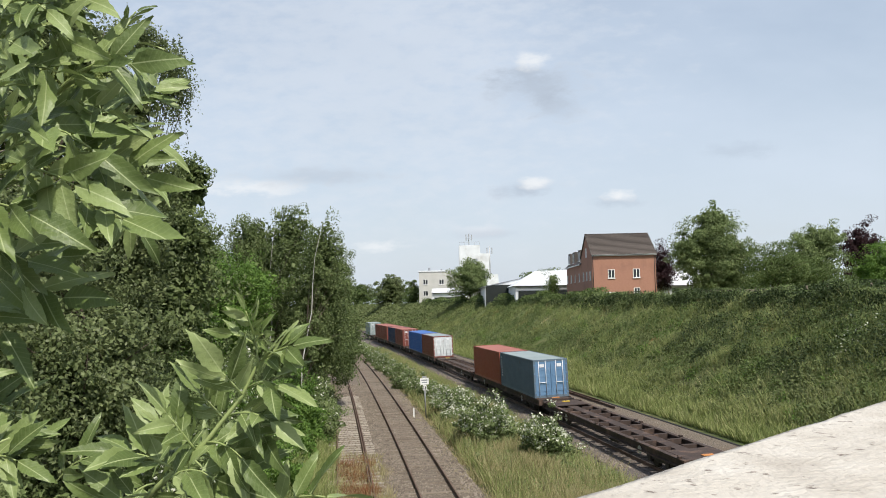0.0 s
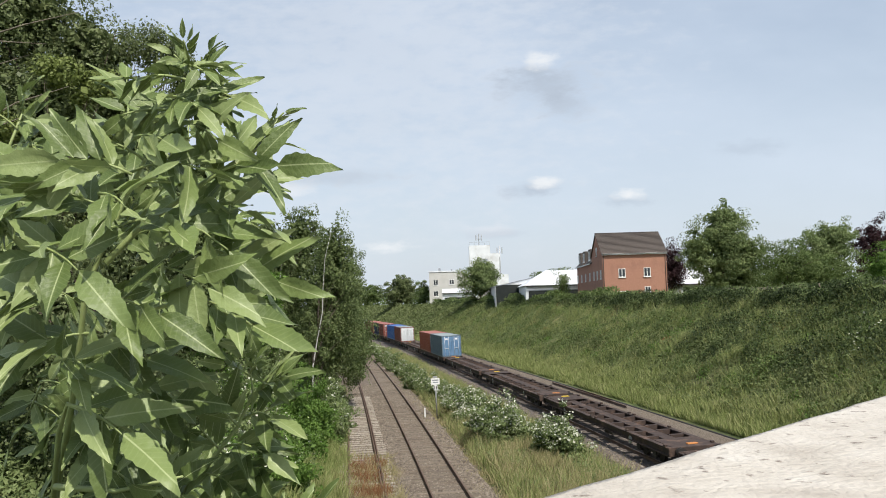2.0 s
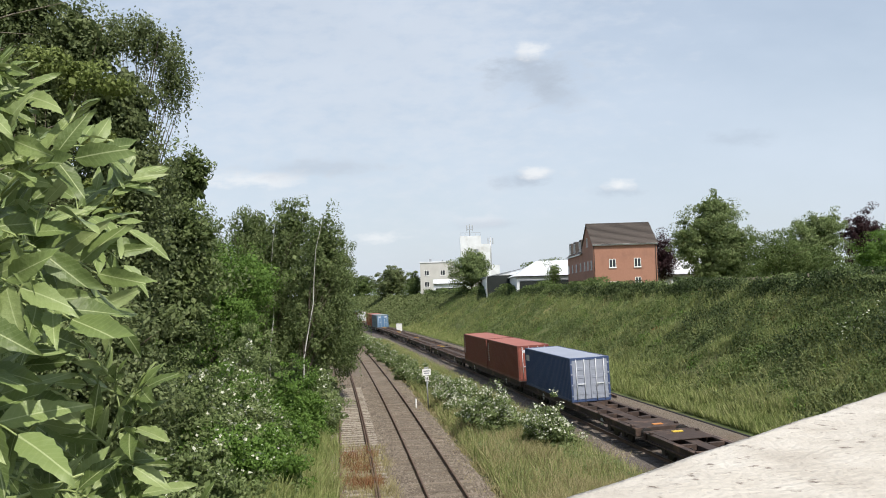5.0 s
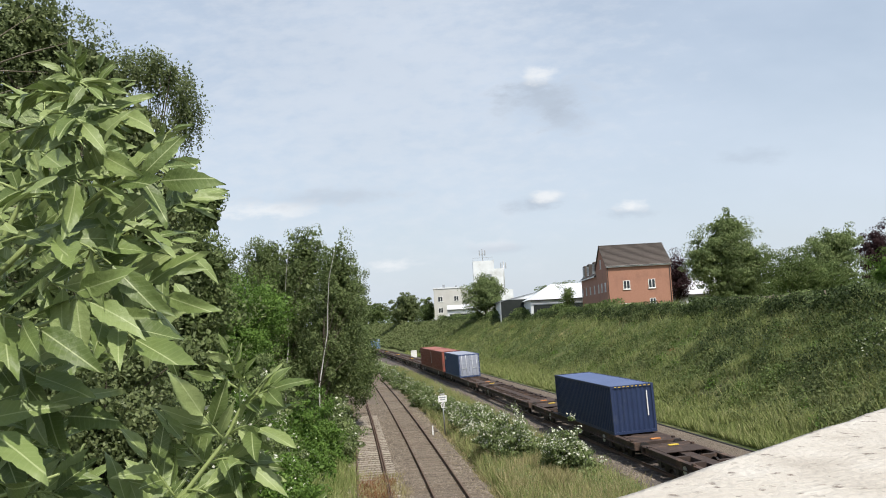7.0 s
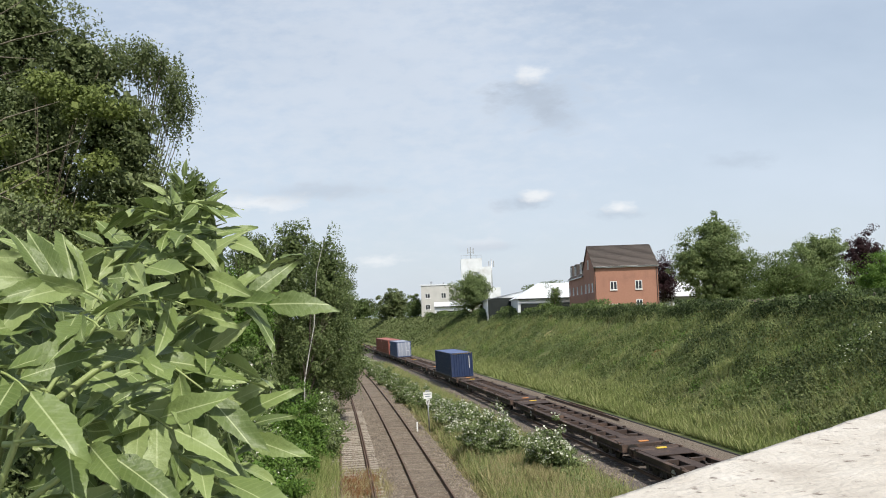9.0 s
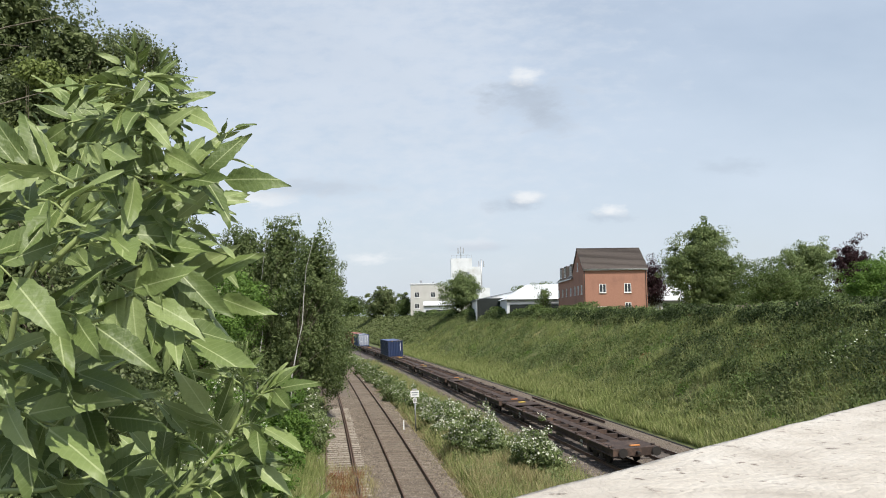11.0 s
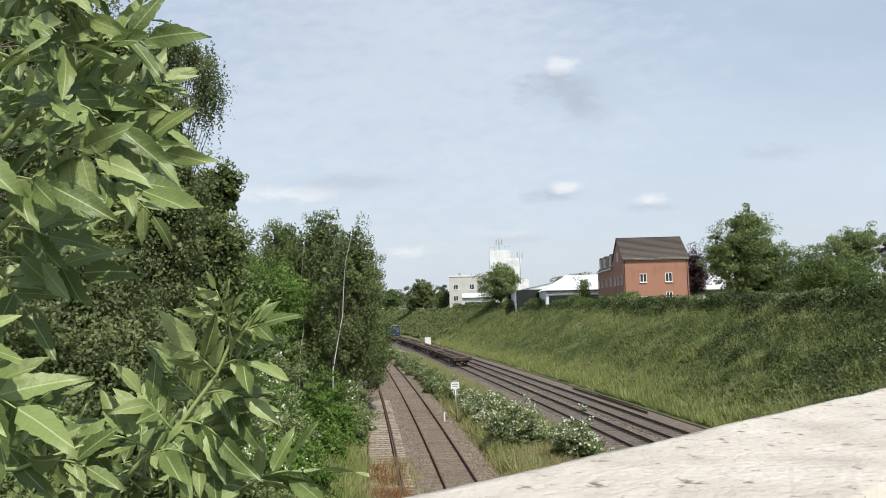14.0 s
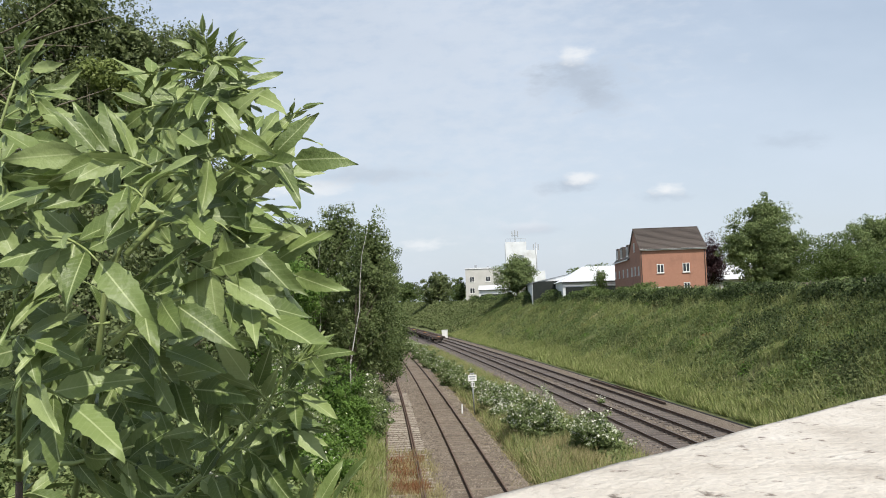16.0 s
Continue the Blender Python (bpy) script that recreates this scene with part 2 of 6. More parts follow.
M["ash_leaf"] = material("fresh_green_leaflet", [(0.070, 0.106, 0.025), (0.175, 0.235, 0.072), (0.345, 0.405, 0.175)], 9.0, 0.48, per_object=True, through_light=0.17, bump=0.15, bump_scale=90)
M["ash_stem"] = material("pale_green_stalk", [(0.22, 0.28, 0.09), (0.32, 0.38, 0.15)], 12.0, 0.55)


# a paler midrib along each leaflet
nt = M["ash_leaf"].node_tree
tc = nt.nodes.new("ShaderNodeTexCoord")
sx = nt.nodes.new("ShaderNodeSeparateXYZ")
nt.links.new(tc.outputs["Object"], sx.inputs[0])
ab = nt.nodes.new("ShaderNodeMath")
ab.operation = "ABSOLUTE"
nt.links.new(sx.outputs[0], ab.inputs[0])
rib = nt.nodes.new("ShaderNodeMapRange")
for i, val in enumerate((0.0004, 0.0011, 0.75, 0.0), 1):
    rib.inputs[i].default_value = val
nt.links.new(ab.outputs[0], rib.inputs[0])
ribmix = nt.nodes.new("ShaderNodeMix")
ribmix.data_type = "RGBA"
ribmix.inputs[7].default_value = (0.42, 0.48, 0.24, 1)
base_in = nt.nodes["Principled BSDF"].inputs["Base Color"]
nt.links.new(rib.outputs[0], ribmix.inputs[0])
nt.links.new(base_in.links[0].from_socket, ribmix.inputs[6])
# faint side veins that run forward from the midrib
run = nt.nodes.new("ShaderNodeMath")
run.operation = "MULTIPLY_ADD"
run.inputs[1].default_value = -0.8
nt.links.new(ab.outputs[0], run.inputs[0])
nt.links.new(sx.outputs[1], run.inputs[2])
comb = nt.nodes.new("ShaderNodeCombineXYZ")
nt.links.new(run.outputs[0], comb.inputs[0])
veins = nt.nodes.new("ShaderNodeTexWave")
veins.inputs["Scale"].default_value, veins.inputs["Distortion"].default_value = 38.0, 0.6
nt.links.new(comb.outputs[0], veins.inputs["Vector"])
vr = nt.nodes.new("ShaderNodeMapRange")
for i, val in enumerate((0.80, 1.0, 0.0, 0.10), 1):
    vr.inputs[i].default_value = val
nt.links.new(veins.outputs["Fac"], vr.inputs[0])
veinmix = nt.nodes.new("ShaderNodeMix")
veinmix.data_type = "RGBA"
veinmix.inputs[7].default_value = (0.40, 0.46, 0.22, 1)
nt.links.new(vr.outputs[0], veinmix.inputs[0])
nt.links.new(ribmix.outputs[2], veinmix.inputs[6])
nt.links.new(veinmix.outputs[2], base_in)
nt.nodes["Principled BSDF"].inputs["Specular IOR Level"].default_value = 0.42


def paint(name, a, b, d=(0.16, 0.09, 0.06)):
    return material(name, [a, b], 0.9, 0.55, dirt=d, dirt_scale=1.6, dirt_range=(0.60, 0.78))


# c_red has the sides' shade mixed into it; c_red_door is its sunlit copy
M["c_red"] = paint("shaded_red_container", (0.155, 0.042, 0.031), (0.215, 0.064, 0.047))
M["c_red_door"] = paint("sunlit_red_container_door", (0.26, 0.072, 0.052), (0.34, 0.11, 0.08))
M["c_orange"] = paint("orange_red_container", (0.27, 0.065, 0.036), (0.34, 0.095, 0.055))
M["c_slate"] = paint("slate_blue_container", (0.085, 0.125, 0.165), (0.13, 0.18, 0.22))
M["c_blue_door"] = paint("mid_blue_door", (0.085, 0.18, 0.31), (0.14, 0.25, 0.39), (0.30, 0.34, 0.38))
M["c_navy"] = paint("navy_container", (0.035, 0.06, 0.14), (0.055, 0.085, 0.18), (0.10, 0.12, 0.16))
M["c_deep"] = paint("deep_blue_container", (0.012, 0.023, 0.068), (0.020, 0.038, 0.098), (0.04, 0.055, 0.10))
M["c_blue"] = paint("blue_container", (0.03, 0.10, 0.34), (0.05, 0.15, 0.42), (0.15, 0.18, 0.25))
M["c_white"] = paint("white_container", (0.50, 0.53, 0.54), (0.62, 0.65, 0.66))
M["c_grey"] = paint("grey_green_container", (0.20, 0.25, 0.25), (0.30, 0.35, 0.35))
# paler blue for the roof; on the navy doors it paints in sunlight
M["c_top"] = paint("pale_blue_roof_and_lit_door", (0.25, 0.275, 0.34), (0.34, 0.365, 0.43), (0.18, 0.20, 0.26))
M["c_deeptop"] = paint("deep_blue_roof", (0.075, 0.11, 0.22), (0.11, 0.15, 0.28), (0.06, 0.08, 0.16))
# roof red, paler than the shade-darkened sides
M["c_redtop"] = paint("pale_red_roof", (0.29, 0.098, 0.070), (0.37, 0.138, 0.102), (0.26, 0.085, 0.06))


# ---- mesh helpers ----
def link(name, bm, mat, parent=None, label=""):
    me = bpy.data.meshes.new(name)
    bm.to_mesh(me)
    bm.free()
    me.materials.append(mat)
    ob = new(name, me)
    ob.parent = parent
    if label:
        ob["label"] = label
    return ob


part = link


def share(name, me, parent, m):
    ob = new(name, me)
    ob.parent = parent
    ob.matrix_local = m
    return ob


def root(name, m=None, label="", category="", group="", kind=""):
    ob = new(name)
    ob.empty_display_size = 0.2
    if m is not None:
        ob.matrix_world = m
    return tagged(ob, label, category, group, kind)


def box(bm, x0, x1, y0, y1, z0, z1, bevel=0.0):
    r = bmesh.ops.create_cube(bm, size=1.0, matrix=Matrix.LocRotScale(((x0 + x1) / 2, (y0 + y1) / 2, (z0 + z1) / 2), None, (abs(x1 - x0), abs(y1 - y0), abs(z1 - z0))))
    if bevel:
        edges = list({e for v in r["verts"] for e in v.link_edges})
        bmesh.ops.bevel(bm, geom=edges, offset=bevel, segments=1, affect="EDGES")
    return bm


def boxes(*bs, bevel=0.0):
    bm = bmesh.new()
    for b in bs:
        box(bm, *b, bevel=bevel)
    return bm


def tube(bm, pts, radii, sides=7):
    rings = []
    for i, (p, r) in enumerate(zip(pts, radii)):
        p = Vector(p)
        d = (Vector(pts[min(i + 1, len(pts) - 1)]) - Vector(pts[max(i - 1, 0)])).normalized()
        q = d.to_track_quat("Z", "Y").to_matrix()
        rings.append([bm.verts.new(p + q @ Vector((r * math.cos(a), r * math.sin(a), 0))) for a in (2 * math.pi * k / sides for k in range(sides))])
    for a, b in zip(rings, rings[1:]):
        for k in range(sides):
            bm.faces.new((a[k], a[(k + 1) % sides], b[(k + 1) % sides], b[k])).smooth = True
    bm.faces.new(rings[-1])
    bm.faces.new(rings[0][::-1])
    return bm


def cyl(bm, m, r, h, sides=16):
    bmesh.ops.create_cone(bm, cap_ends=True, segments=sides, radius1=r, radius2=r, depth=h, matrix=m)
    return bm


def np_mesh(name, verts, quads, mat, parent=None, label=""):
    me = bpy.data.meshes.new(name)
    nv, nq, k = len(verts), len(quads), quads.shape[1]
    me.vertices.add(nv)
    me.vertices.foreach_set("co", verts.astype(np.float32).ravel())
    me.loops.add(nq * k)
    me.loops.foreach_set("vertex_index", quads.astype(np.int32).ravel())
    me.polygons.add(nq)
    me.polygons.foreach_set("loop_start", np.arange(0, nq * k, k, dtype=np.int32))
    me.update(calc_edges=True)
    me.materials.append(mat)
    ob = new(name, me)
    ob.parent = parent
    if label:
        ob["label"] = label
    return ob


def leaf_quads(c, size, width=0.5, rise=0.3, rng=RNG, out=None, wild=1.0):
    """Folded rhombic leaves, one at each centre, turned at random with their faces leaning upwards or outwards."""
    n = len(c)
    d = rng.normal(size=(n, 3))
    d[:, 2] -= 0.35
    d /= np.linalg.norm(d, axis=1)[:, None]
    up = wild * rng.normal(size=(n, 3)) + (np.array([0.25, -0.35, rise * 3]) if out is None else out)
    s = np.cross(d, up)
    s /= np.linalg.norm(s, axis=1)[:, None] + 1e-9
    nrm = np.cross(s, d)
    ln = (size * rng.uniform(0.65, 1.35, n))[:, None]
    v = np.empty((n, 4, 3))
    v[:, 0] = c - d * ln * 0.5
    v[:, 1] = c + s * ln * width * 0.5 + nrm * ln * 0.10
    v[:, 2] = c + d * ln * 0.5
    v[:, 3] = c - s * ln * width * 0.5 + nrm * ln * 0.10
    return v.reshape(-1, 3), np.arange(4 * n).reshape(-1, 4)


def blade_quads(c, height, width, rng=RNG, lean=0.35):
    """Upright tapering grass blades."""
    n = len(c)
    a = rng.uniform(0, 2 * math.pi, n)
    s = np.stack([np.cos(a), np.sin(a), np.zeros(n)], 1)
    h = (height * rng.uniform(0.5, 1.3, n))[:, None]
    tip = c + np.stack([rng.normal(0, lean, n), rng.normal(0, lean, n), np.ones(n)], 1) * h
    w = (width * rng.uniform(0.6, 1.3, n))[:, None]
    v = np.empty((n, 4, 3))
    v[:, 0], v[:, 1] = c - s * w, c + s * w
    v[:, 2], v[:, 3] = tip + s * w * 0.25, tip - s * w * 0.25
    return v.reshape(-1, 3), np.arange(4 * n).reshape(-1, 4)


# ---- the lie of the land ----
def main_x(y):
    """Centre of the nearer main line."""
    d = y - 50.0
    return 8.0 - 0.17 * d - 0.00015 * d * d


def branch_x(y):
    """Centre of the single branch line."""
    d = y - 31.0
    return np.minimum(-0.3 - 0.136 * d - 0.0002 * d * d, main_x(y) - 7.0)


SIDING = -3.34
SECOND = 3.15


def land(x, y):
    """Height of the ground at x, y."""
    x, y = np.broadcast_arrays(np.asarray(x, float), np.asarray(y, float))
    m, b = main_x(y), branch_x(y)
    z = np.zeros(x.shape)
    right = np.interp(x - m, [-3.4, -2.7, 7.2, 9.8, 20.5, 26, 60, 900], [-0.32, -0.45, -0.45, 0.25, 6.9, 7.1, 7.4, 9.0])
    left = np.interp(x - b, [-900, -60, -20, -5.6, -4.6, 2.3, 2.9], [8.0, 6.5, 5.6, 0.15, -0.45, -0.45, -0.25])
    z = np.where(x > (m + b) / 2, right, left)
    return z


def bumps(x, y):
    return 0.22 * np.sin(x * 0.9 + 1.3 * np.sin(y * 0.31)) * np.sin(y * 0.55 + x * 0.2) + 0.12 * np.sin(x * 2.3 + y * 1.7)


ys = np.concatenate([np.linspace(-420, -60, 19), np.linspace(-50, 20, 15), np.linspace(24, 200, 118), np.linspace(206, 420, 30), np.linspace(450, 2600, 24)])
ks = np.concatenate([[-1500, -700, -300, -120, -60, -40, -28], np.linspace(-20, -5.6, 16), [-5.1, -4.6, -3, 0, 2.3, 2.9]])
kr = np.concatenate([[-3.4, -2.7, 0, 3.3, 6.6], np.linspace(7.3, 22, 22), [24, 28, 36, 60, 120, 300, 700, 1600]])
cols = []
for y in ys:
    b, m = branch_x(y), main_x(y)
    xs = np.concatenate([b + ks, np.linspace(b + 3.6, m - 4.0, 6), m + kr])
    cols.append(np.stack([xs, np.full(len(xs), y), land(xs, y) + np.where((xs - m > 7.5) | (xs - b < -6), bumps(xs, y), 0)], 1))
grid = np.array(cols)
nr, nc = grid.shape[:2]
idx = np.arange(nr * nc).reshape(nr, nc)
q = np.stack([idx[:-1, :-1], idx[:-1, 1:], idx[1:, 1:], idx[1:, :-1]], -1).reshape(-1, 4)
ground = tagged(np_mesh("ground", grid.reshape(-1, 3), q, M["ground"]), "rough grassy ground with a railway cutting", "ground", kind="structure")


# ---- track beds and rails ----
def ribbon(name, centre, profile, y0, y1, step, mat, parent=None, closed=False):
    """A profile of (offset, height) swept along a line."""
    yy = np.arange(y0, y1 + 0.01, step)
    pr = np.array(profile)
    v = np.array([[[centre(y) + o, y, z] for o, z in pr] for y in yy])
    n, k = v.shape[:2]
    ix = np.arange(n * k).reshape(n, k)
    if closed:
        ix = np.concatenate([ix, ix[:, :1]], 1)
    qd = np.stack([ix[:-1, :-1], ix[:-1, 1:], ix[1:, 1:], ix[1:, :-1]], -1).reshape(-1, 4)
    return np_mesh(name, v.reshape(-1, 3), qd, mat, parent)


bed_branch = tagged(ribbon("track_bed", branch_x, [(-4.9, -0.5), (-4.3, -0.22), (-1.5, -0.18), (0, -0.17), (1.6, -0.19), (2.5, -0.46)], -60, 420, 2, M["old_ballast"]), "brown weathered ballast bed of the branch line", "track bed", kind="structure")
bed_main = tagged(ribbon("track_bed", main_x, [(-3.0, -0.5), (-2.1, -0.2), (0, -0.17), (1.6, -0.22), (SECOND, -0.17), (5.4, -0.19), (6.9, -0.48)], -420, 420, 2, M["ballast"]), "grey ballast bed of the main lines", "track bed", kind="structure")
shoulder = tagged(ribbon("ballast_shoulder", main_x, [(SECOND + 0.95, -0.172), (SECOND + 1.5, -0.166), (5.6, -0.19), (6.6, -0.42)], -60, 300, 2, M["old_ballast"]), "pale brown ballast shoulder beside the far line", "track bed", kind="structure")
RAIL = [(-0.07, -0.155), (-0.07, -0.14), (-0.01, -0.125), (-0.01, -0.04), (-0.036, -0.03), (-0.036, 0), (0.036, 0), (0.036, -0.03), (0.01, -0.04), (0.01, -0.125), (0.07, -0.14), (0.07, -0.155)]


def track(label, centre, y0, y1, sleeper_mat, worn, near, cant=0.0):
    """Two rails and their sleepers; the sleepers in the stretch near are pieces of their own."""
    tr = root("railway_track", pose(0, 0, 0), label, "railway track", "railway tracks", "structure")
    for side in (-1, 1):
        lift = cant if side > 0 else 0.0
        ribbon("rail", lambda y, s=side: centre(y) + s * 0.753, [(o, z + lift) for o, z in RAIL], y0, y1, 3, M["rail"], tr, closed=True)
        if worn:
            ribbon("rail_head", lambda y, s=side: centre(y) + s * 0.753, [(-0.022, 0.004 + lift), (0.022, 0.004 + lift)], y0, y1, 3, M["rail_top"], tr)
    bm = boxes((-1.27, 1.27, -0.13, 0.13, -0.30, -0.155), bevel=0.02)
    me = bpy.data.meshes.new("sleeper")
    bm.to_mesh(me)
    bm.free()
    me.materials.append(sleeper_mat)
    y = near[0]
    while y < near[1]:
        slope = (centre(y + 0.5) - centre(y - 0.5))
        share("sleeper", me, tr, pose(centre(y), y, RNG.uniform(-0.010, 0.012), 0, 0, math.degrees(-math.atan(slope)) + RNG.normal(0, 0.5)))
        y += 0.70
    return tr


track("rusty single branch line on weathered sleepers", branch_x, -60, 420, M["old_sleeper"], False, (24, 130))
track("overgrown rusty siding beside the branch line", lambda y: branch_x(y) + SIDING, -20, 95, M["grey_sleeper"], False, (28, 70))
track("main line track on grey ballast", main_x, -420, 420, M["sleeper"], True, (34, 130), 0.04)
track("main line track beside the cutting side", lambda y: main_x(y) + SECOND, -420, 420, M["sleeper"], True, (38, 130), 0.04)

# a check rail in the siding, and spare rails lying beside the far line
check = tagged(ribbon("check_rail", lambda y: branch_x(y) + SIDING + 0.753 - 0.11, RAIL, 30, 80, 3, M["rail"], None, closed=True), "rusty check rail inside the siding", "rail", kind="structure")
for o, y0, y1 in ((5.15, 58, 76), (5.55, 62, 70)):
    tagged(ribbon("spare_rail", lambda y, k=o: main_x(y) + k, [(a, z + 0.02) for a, z in RAIL], y0, y1, 2, M["rail"], None, closed=True), "rusty spare rail lying on the ballast", "rail")
trough = tagged(ribbon("cable_trough", lambda y: main_x(y) + 6.55, [(-0.09, -0.6), (-0.09, -0.34), (0.09, -0.34), (0.09, -0.6)], 20, 240, 2, M["bogie"], None), "dark cable trough along the ballast edge", "cable trough", kind="structure")

# ballast stones lying proud on the beds
def stones(name, centre, o0, o1, y0, y1, n, z, label):
    y = y0 + (y1 - y0) * RNG.random(n) ** 1.5
    x = centre(y) + RNG.uniform(o0, o1, n)
    c = np.stack([x, y, np.full(n, z)], 1)
    v = []
    r = RNG.uniform(0.025, 0.06, n)
    base = np.array([[-1, -1, 0], [1, -1, 0], [1, 1, 0], [-1, 1, 0], [0, 0, 1.2]])
    a = RNG.uniform(0, 6.28, n)
    rot = np.stack([np.stack([np.cos(a), -np.sin(a)], -1), np.stack([np.sin(a), np.cos(a)], -1)], -2)
    jit = base[None] * RNG.uniform(0.6, 1.3, (n, 5, 3))
    xy = np.einsum("nij,nkj->nki", rot, jit[:, :, :2])
    p = np.concatenate([xy, jit[:, :, 2:]], -1) * r[:, None, None] + c[:, None]
    k = np.arange(n)[:, None] * 5
    tri = np.concatenate([k + np.array([t]) for t in ((0, 1, 4), (1, 2, 4), (2, 3, 4), (3, 0, 4))])
    return tagged(np_mesh(name, p.reshape(-1, 3), tri, M["stone_chip"]), label, "ballast", kind="stuff")


stones("ballast_stones", branch_x, -4.2, 1.9, 28, 80, 42000, -0.20, "loose brown ballast stones on the branch line")
stones("ballast_stones", main_x, -2.4, 5.6, 38, 90, 16000, -0.21, "loose grey ballast stones on the main lines")


# ---- the road bridge on which the camera stands ----
BR = pose(-0.566, 0.566, 0, 0, 0, 45)  # x runs along the parapet, y away from the road
COPE = 7.38


def coping_stone(length):
    bm = bmesh.new()
    box(bm, 0.004, length - 0.004, -0.44, 0.0, COPE - 0.16, COPE - 0.012)
    bmesh.ops.bevel(bm, geom=[e for e in bm.edges if all(v.co.z > COPE - 0.05 for v in e.verts)], offset=0.02, segments=2, affect="EDGES")
    bmesh.ops.subdivide_edges(bm, edges=[e for e in bm.edges if e.calc_length() > 0.3], cuts=30, use_grid_fill=True)
    for v in bm.verts:
        k = v.co * 9.0
        v.co += Vector((0, noise.noise(k), noise.noise(k + Vector((7, 3, 1))))) * 0.0035 + Vector((0, noise.noise(k * 3), noise.noise(k * 3 + Vector((5, 5, 5))))) * 0.002
    for f in bm.faces:
        f.smooth = True
    return bm


parapet = root("parapet", BR, "pale lichen-spotted stone parapet of a road bridge", "parapet", kind="structure")
part("parapet_wall", boxes((-9, 22, -0.40, -0.04, 4.9, COPE - 0.161)), M["stone_wall"], parapet)
x = -9.0
while x < 21.5:
    w = 4.2 if x > -2.0 and x < 0 else 1.9
    ob = part("coping_stone", coping_stone(w), M["coping"], parapet)
    ob.matrix_local = pose(x, 0, RNG.uniform(-0.001, 0.001))
    x += w
deck = root("bridge_deck", BR, "asphalt road deck of the bridge", "bridge", kind="structure")
part("slab", boxes((-9, 22, -9.6, -0.41, 5.2, 6.0)), M["stone_wall"], deck)
part("road_surface", boxes((-9, 22, -9.2, -0.42, 6.004, 6.06)), M["asphalt"], deck)
part("rear_parapet", boxes((-9, 22, -10.0, -9.61, 4.9, COPE)), M["stone_wall"], deck)
part("abutment", boxes((-9, -6.5, -9.6, -0.41, -0.6, 5.19)), M["stone_wall"], deck)
part("abutment", boxes((21.0, 23.5, -9.6, -0.41, -0.6, 5.19)), M["stone_wall"], deck)


# ---- buildings ----
def gable_roof(bm, x0, x1, y0, y1, z, rise, over=0.25, thick=0.14):
    """A ridge along x, with eaves at y0 and y1."""
    ym = (y0 + y1) / 2
    s = rise / (ym - y0)
    pts = [(y0 - over, z - over * s), (ym, z + rise), (y1 + over, z - over * s)]
    for xa, xb in ((x0 - 0.15, x1 + 0.15),):
        lo = [[bm.verts.new((xx, yy, zz)) for yy, zz in pts] for xx in (xa, xb)]
        hi = [[bm.verts.new((xx, yy, zz + thick)) for yy, zz in pts] for xx in (xa, xb)]
        for i in (0, 1):
            bm.faces.new((hi[0][i], hi[1][i], hi[1][i + 1], hi[0][i + 1]))
            bm.faces.new((lo[0][i + 1], lo[1][i + 1], lo[1][i], lo[0][i]))
            for e, f in ((0, 1), (1, 0)):
                bm.faces.new((lo[e][i], lo[e][i + 1], hi[e][i + 1], hi[e][i]) if e == 0 else (hi[e][i], hi[e][i + 1], lo[e][i + 1], lo[e][i]))
        bm.faces.new((lo[0][0], hi[0][0], hi[1][0], lo[1][0]))
        bm.faces.new((hi[0][2], lo[0][2], lo[1][2], hi[1][2]))
    return bm


def gable_body(bm, x0, x1, y0, y1, z0, z, rise):
    ym = (y0 + y1) / 2
    rings = [[bm.verts.new((xx, yy, zz)) for yy, zz in ((y0, z0), (y0, z), (ym, z + rise), (y1, z), (y1, z0))] for xx in (x0, x1)]
    bm.faces.new(rings[0][::-1])
    bm.faces.new(rings[1])
    for i in range(5):
        j = (i + 1) % 5
        bm.faces.new((rings[0][i], rings[0][j], rings[1][j], rings[1][i]))
    bmesh.ops.recalc_face_normals(bm, faces=bm.faces[:])
    return bm


def window(parent, m, w, h, panes=2):
    """A white casement window in local x (width) and z (height), facing -y."""
    wd = root("window", None)
    wd.parent, wd.matrix_local = parent, m
    f = 0.07
    part("window_frame", boxes((-w / 2, w / 2, -0.05, 0.06, 0, f), (-w / 2, w / 2, -0.05, 0.06, h - f, h), (-w / 2, -w / 2 + f, -0.05, 0.06, f, h - f), (w / 2 - f, w / 2, -0.05, 0.06, f, h - f),
                               *[(-w / 2 + w * k / panes - f * 0.6, -w / 2 + w * k / panes + f * 0.6, -0.045, 0.05, f, h - f) for k in range(1, panes)]), M["white"], wd)
    part("pane", boxes((-w / 2 + f, w / 2 - f, -0.005, 0.005, f, h - f)), M["glass"], wd)
    part("window_sill", boxes((-w / 2 - 0.06, w / 2 + 0.06, -0.12, 0.05, -0.09, -0.005), bevel=0.01), M["white"], wd)
    return wd


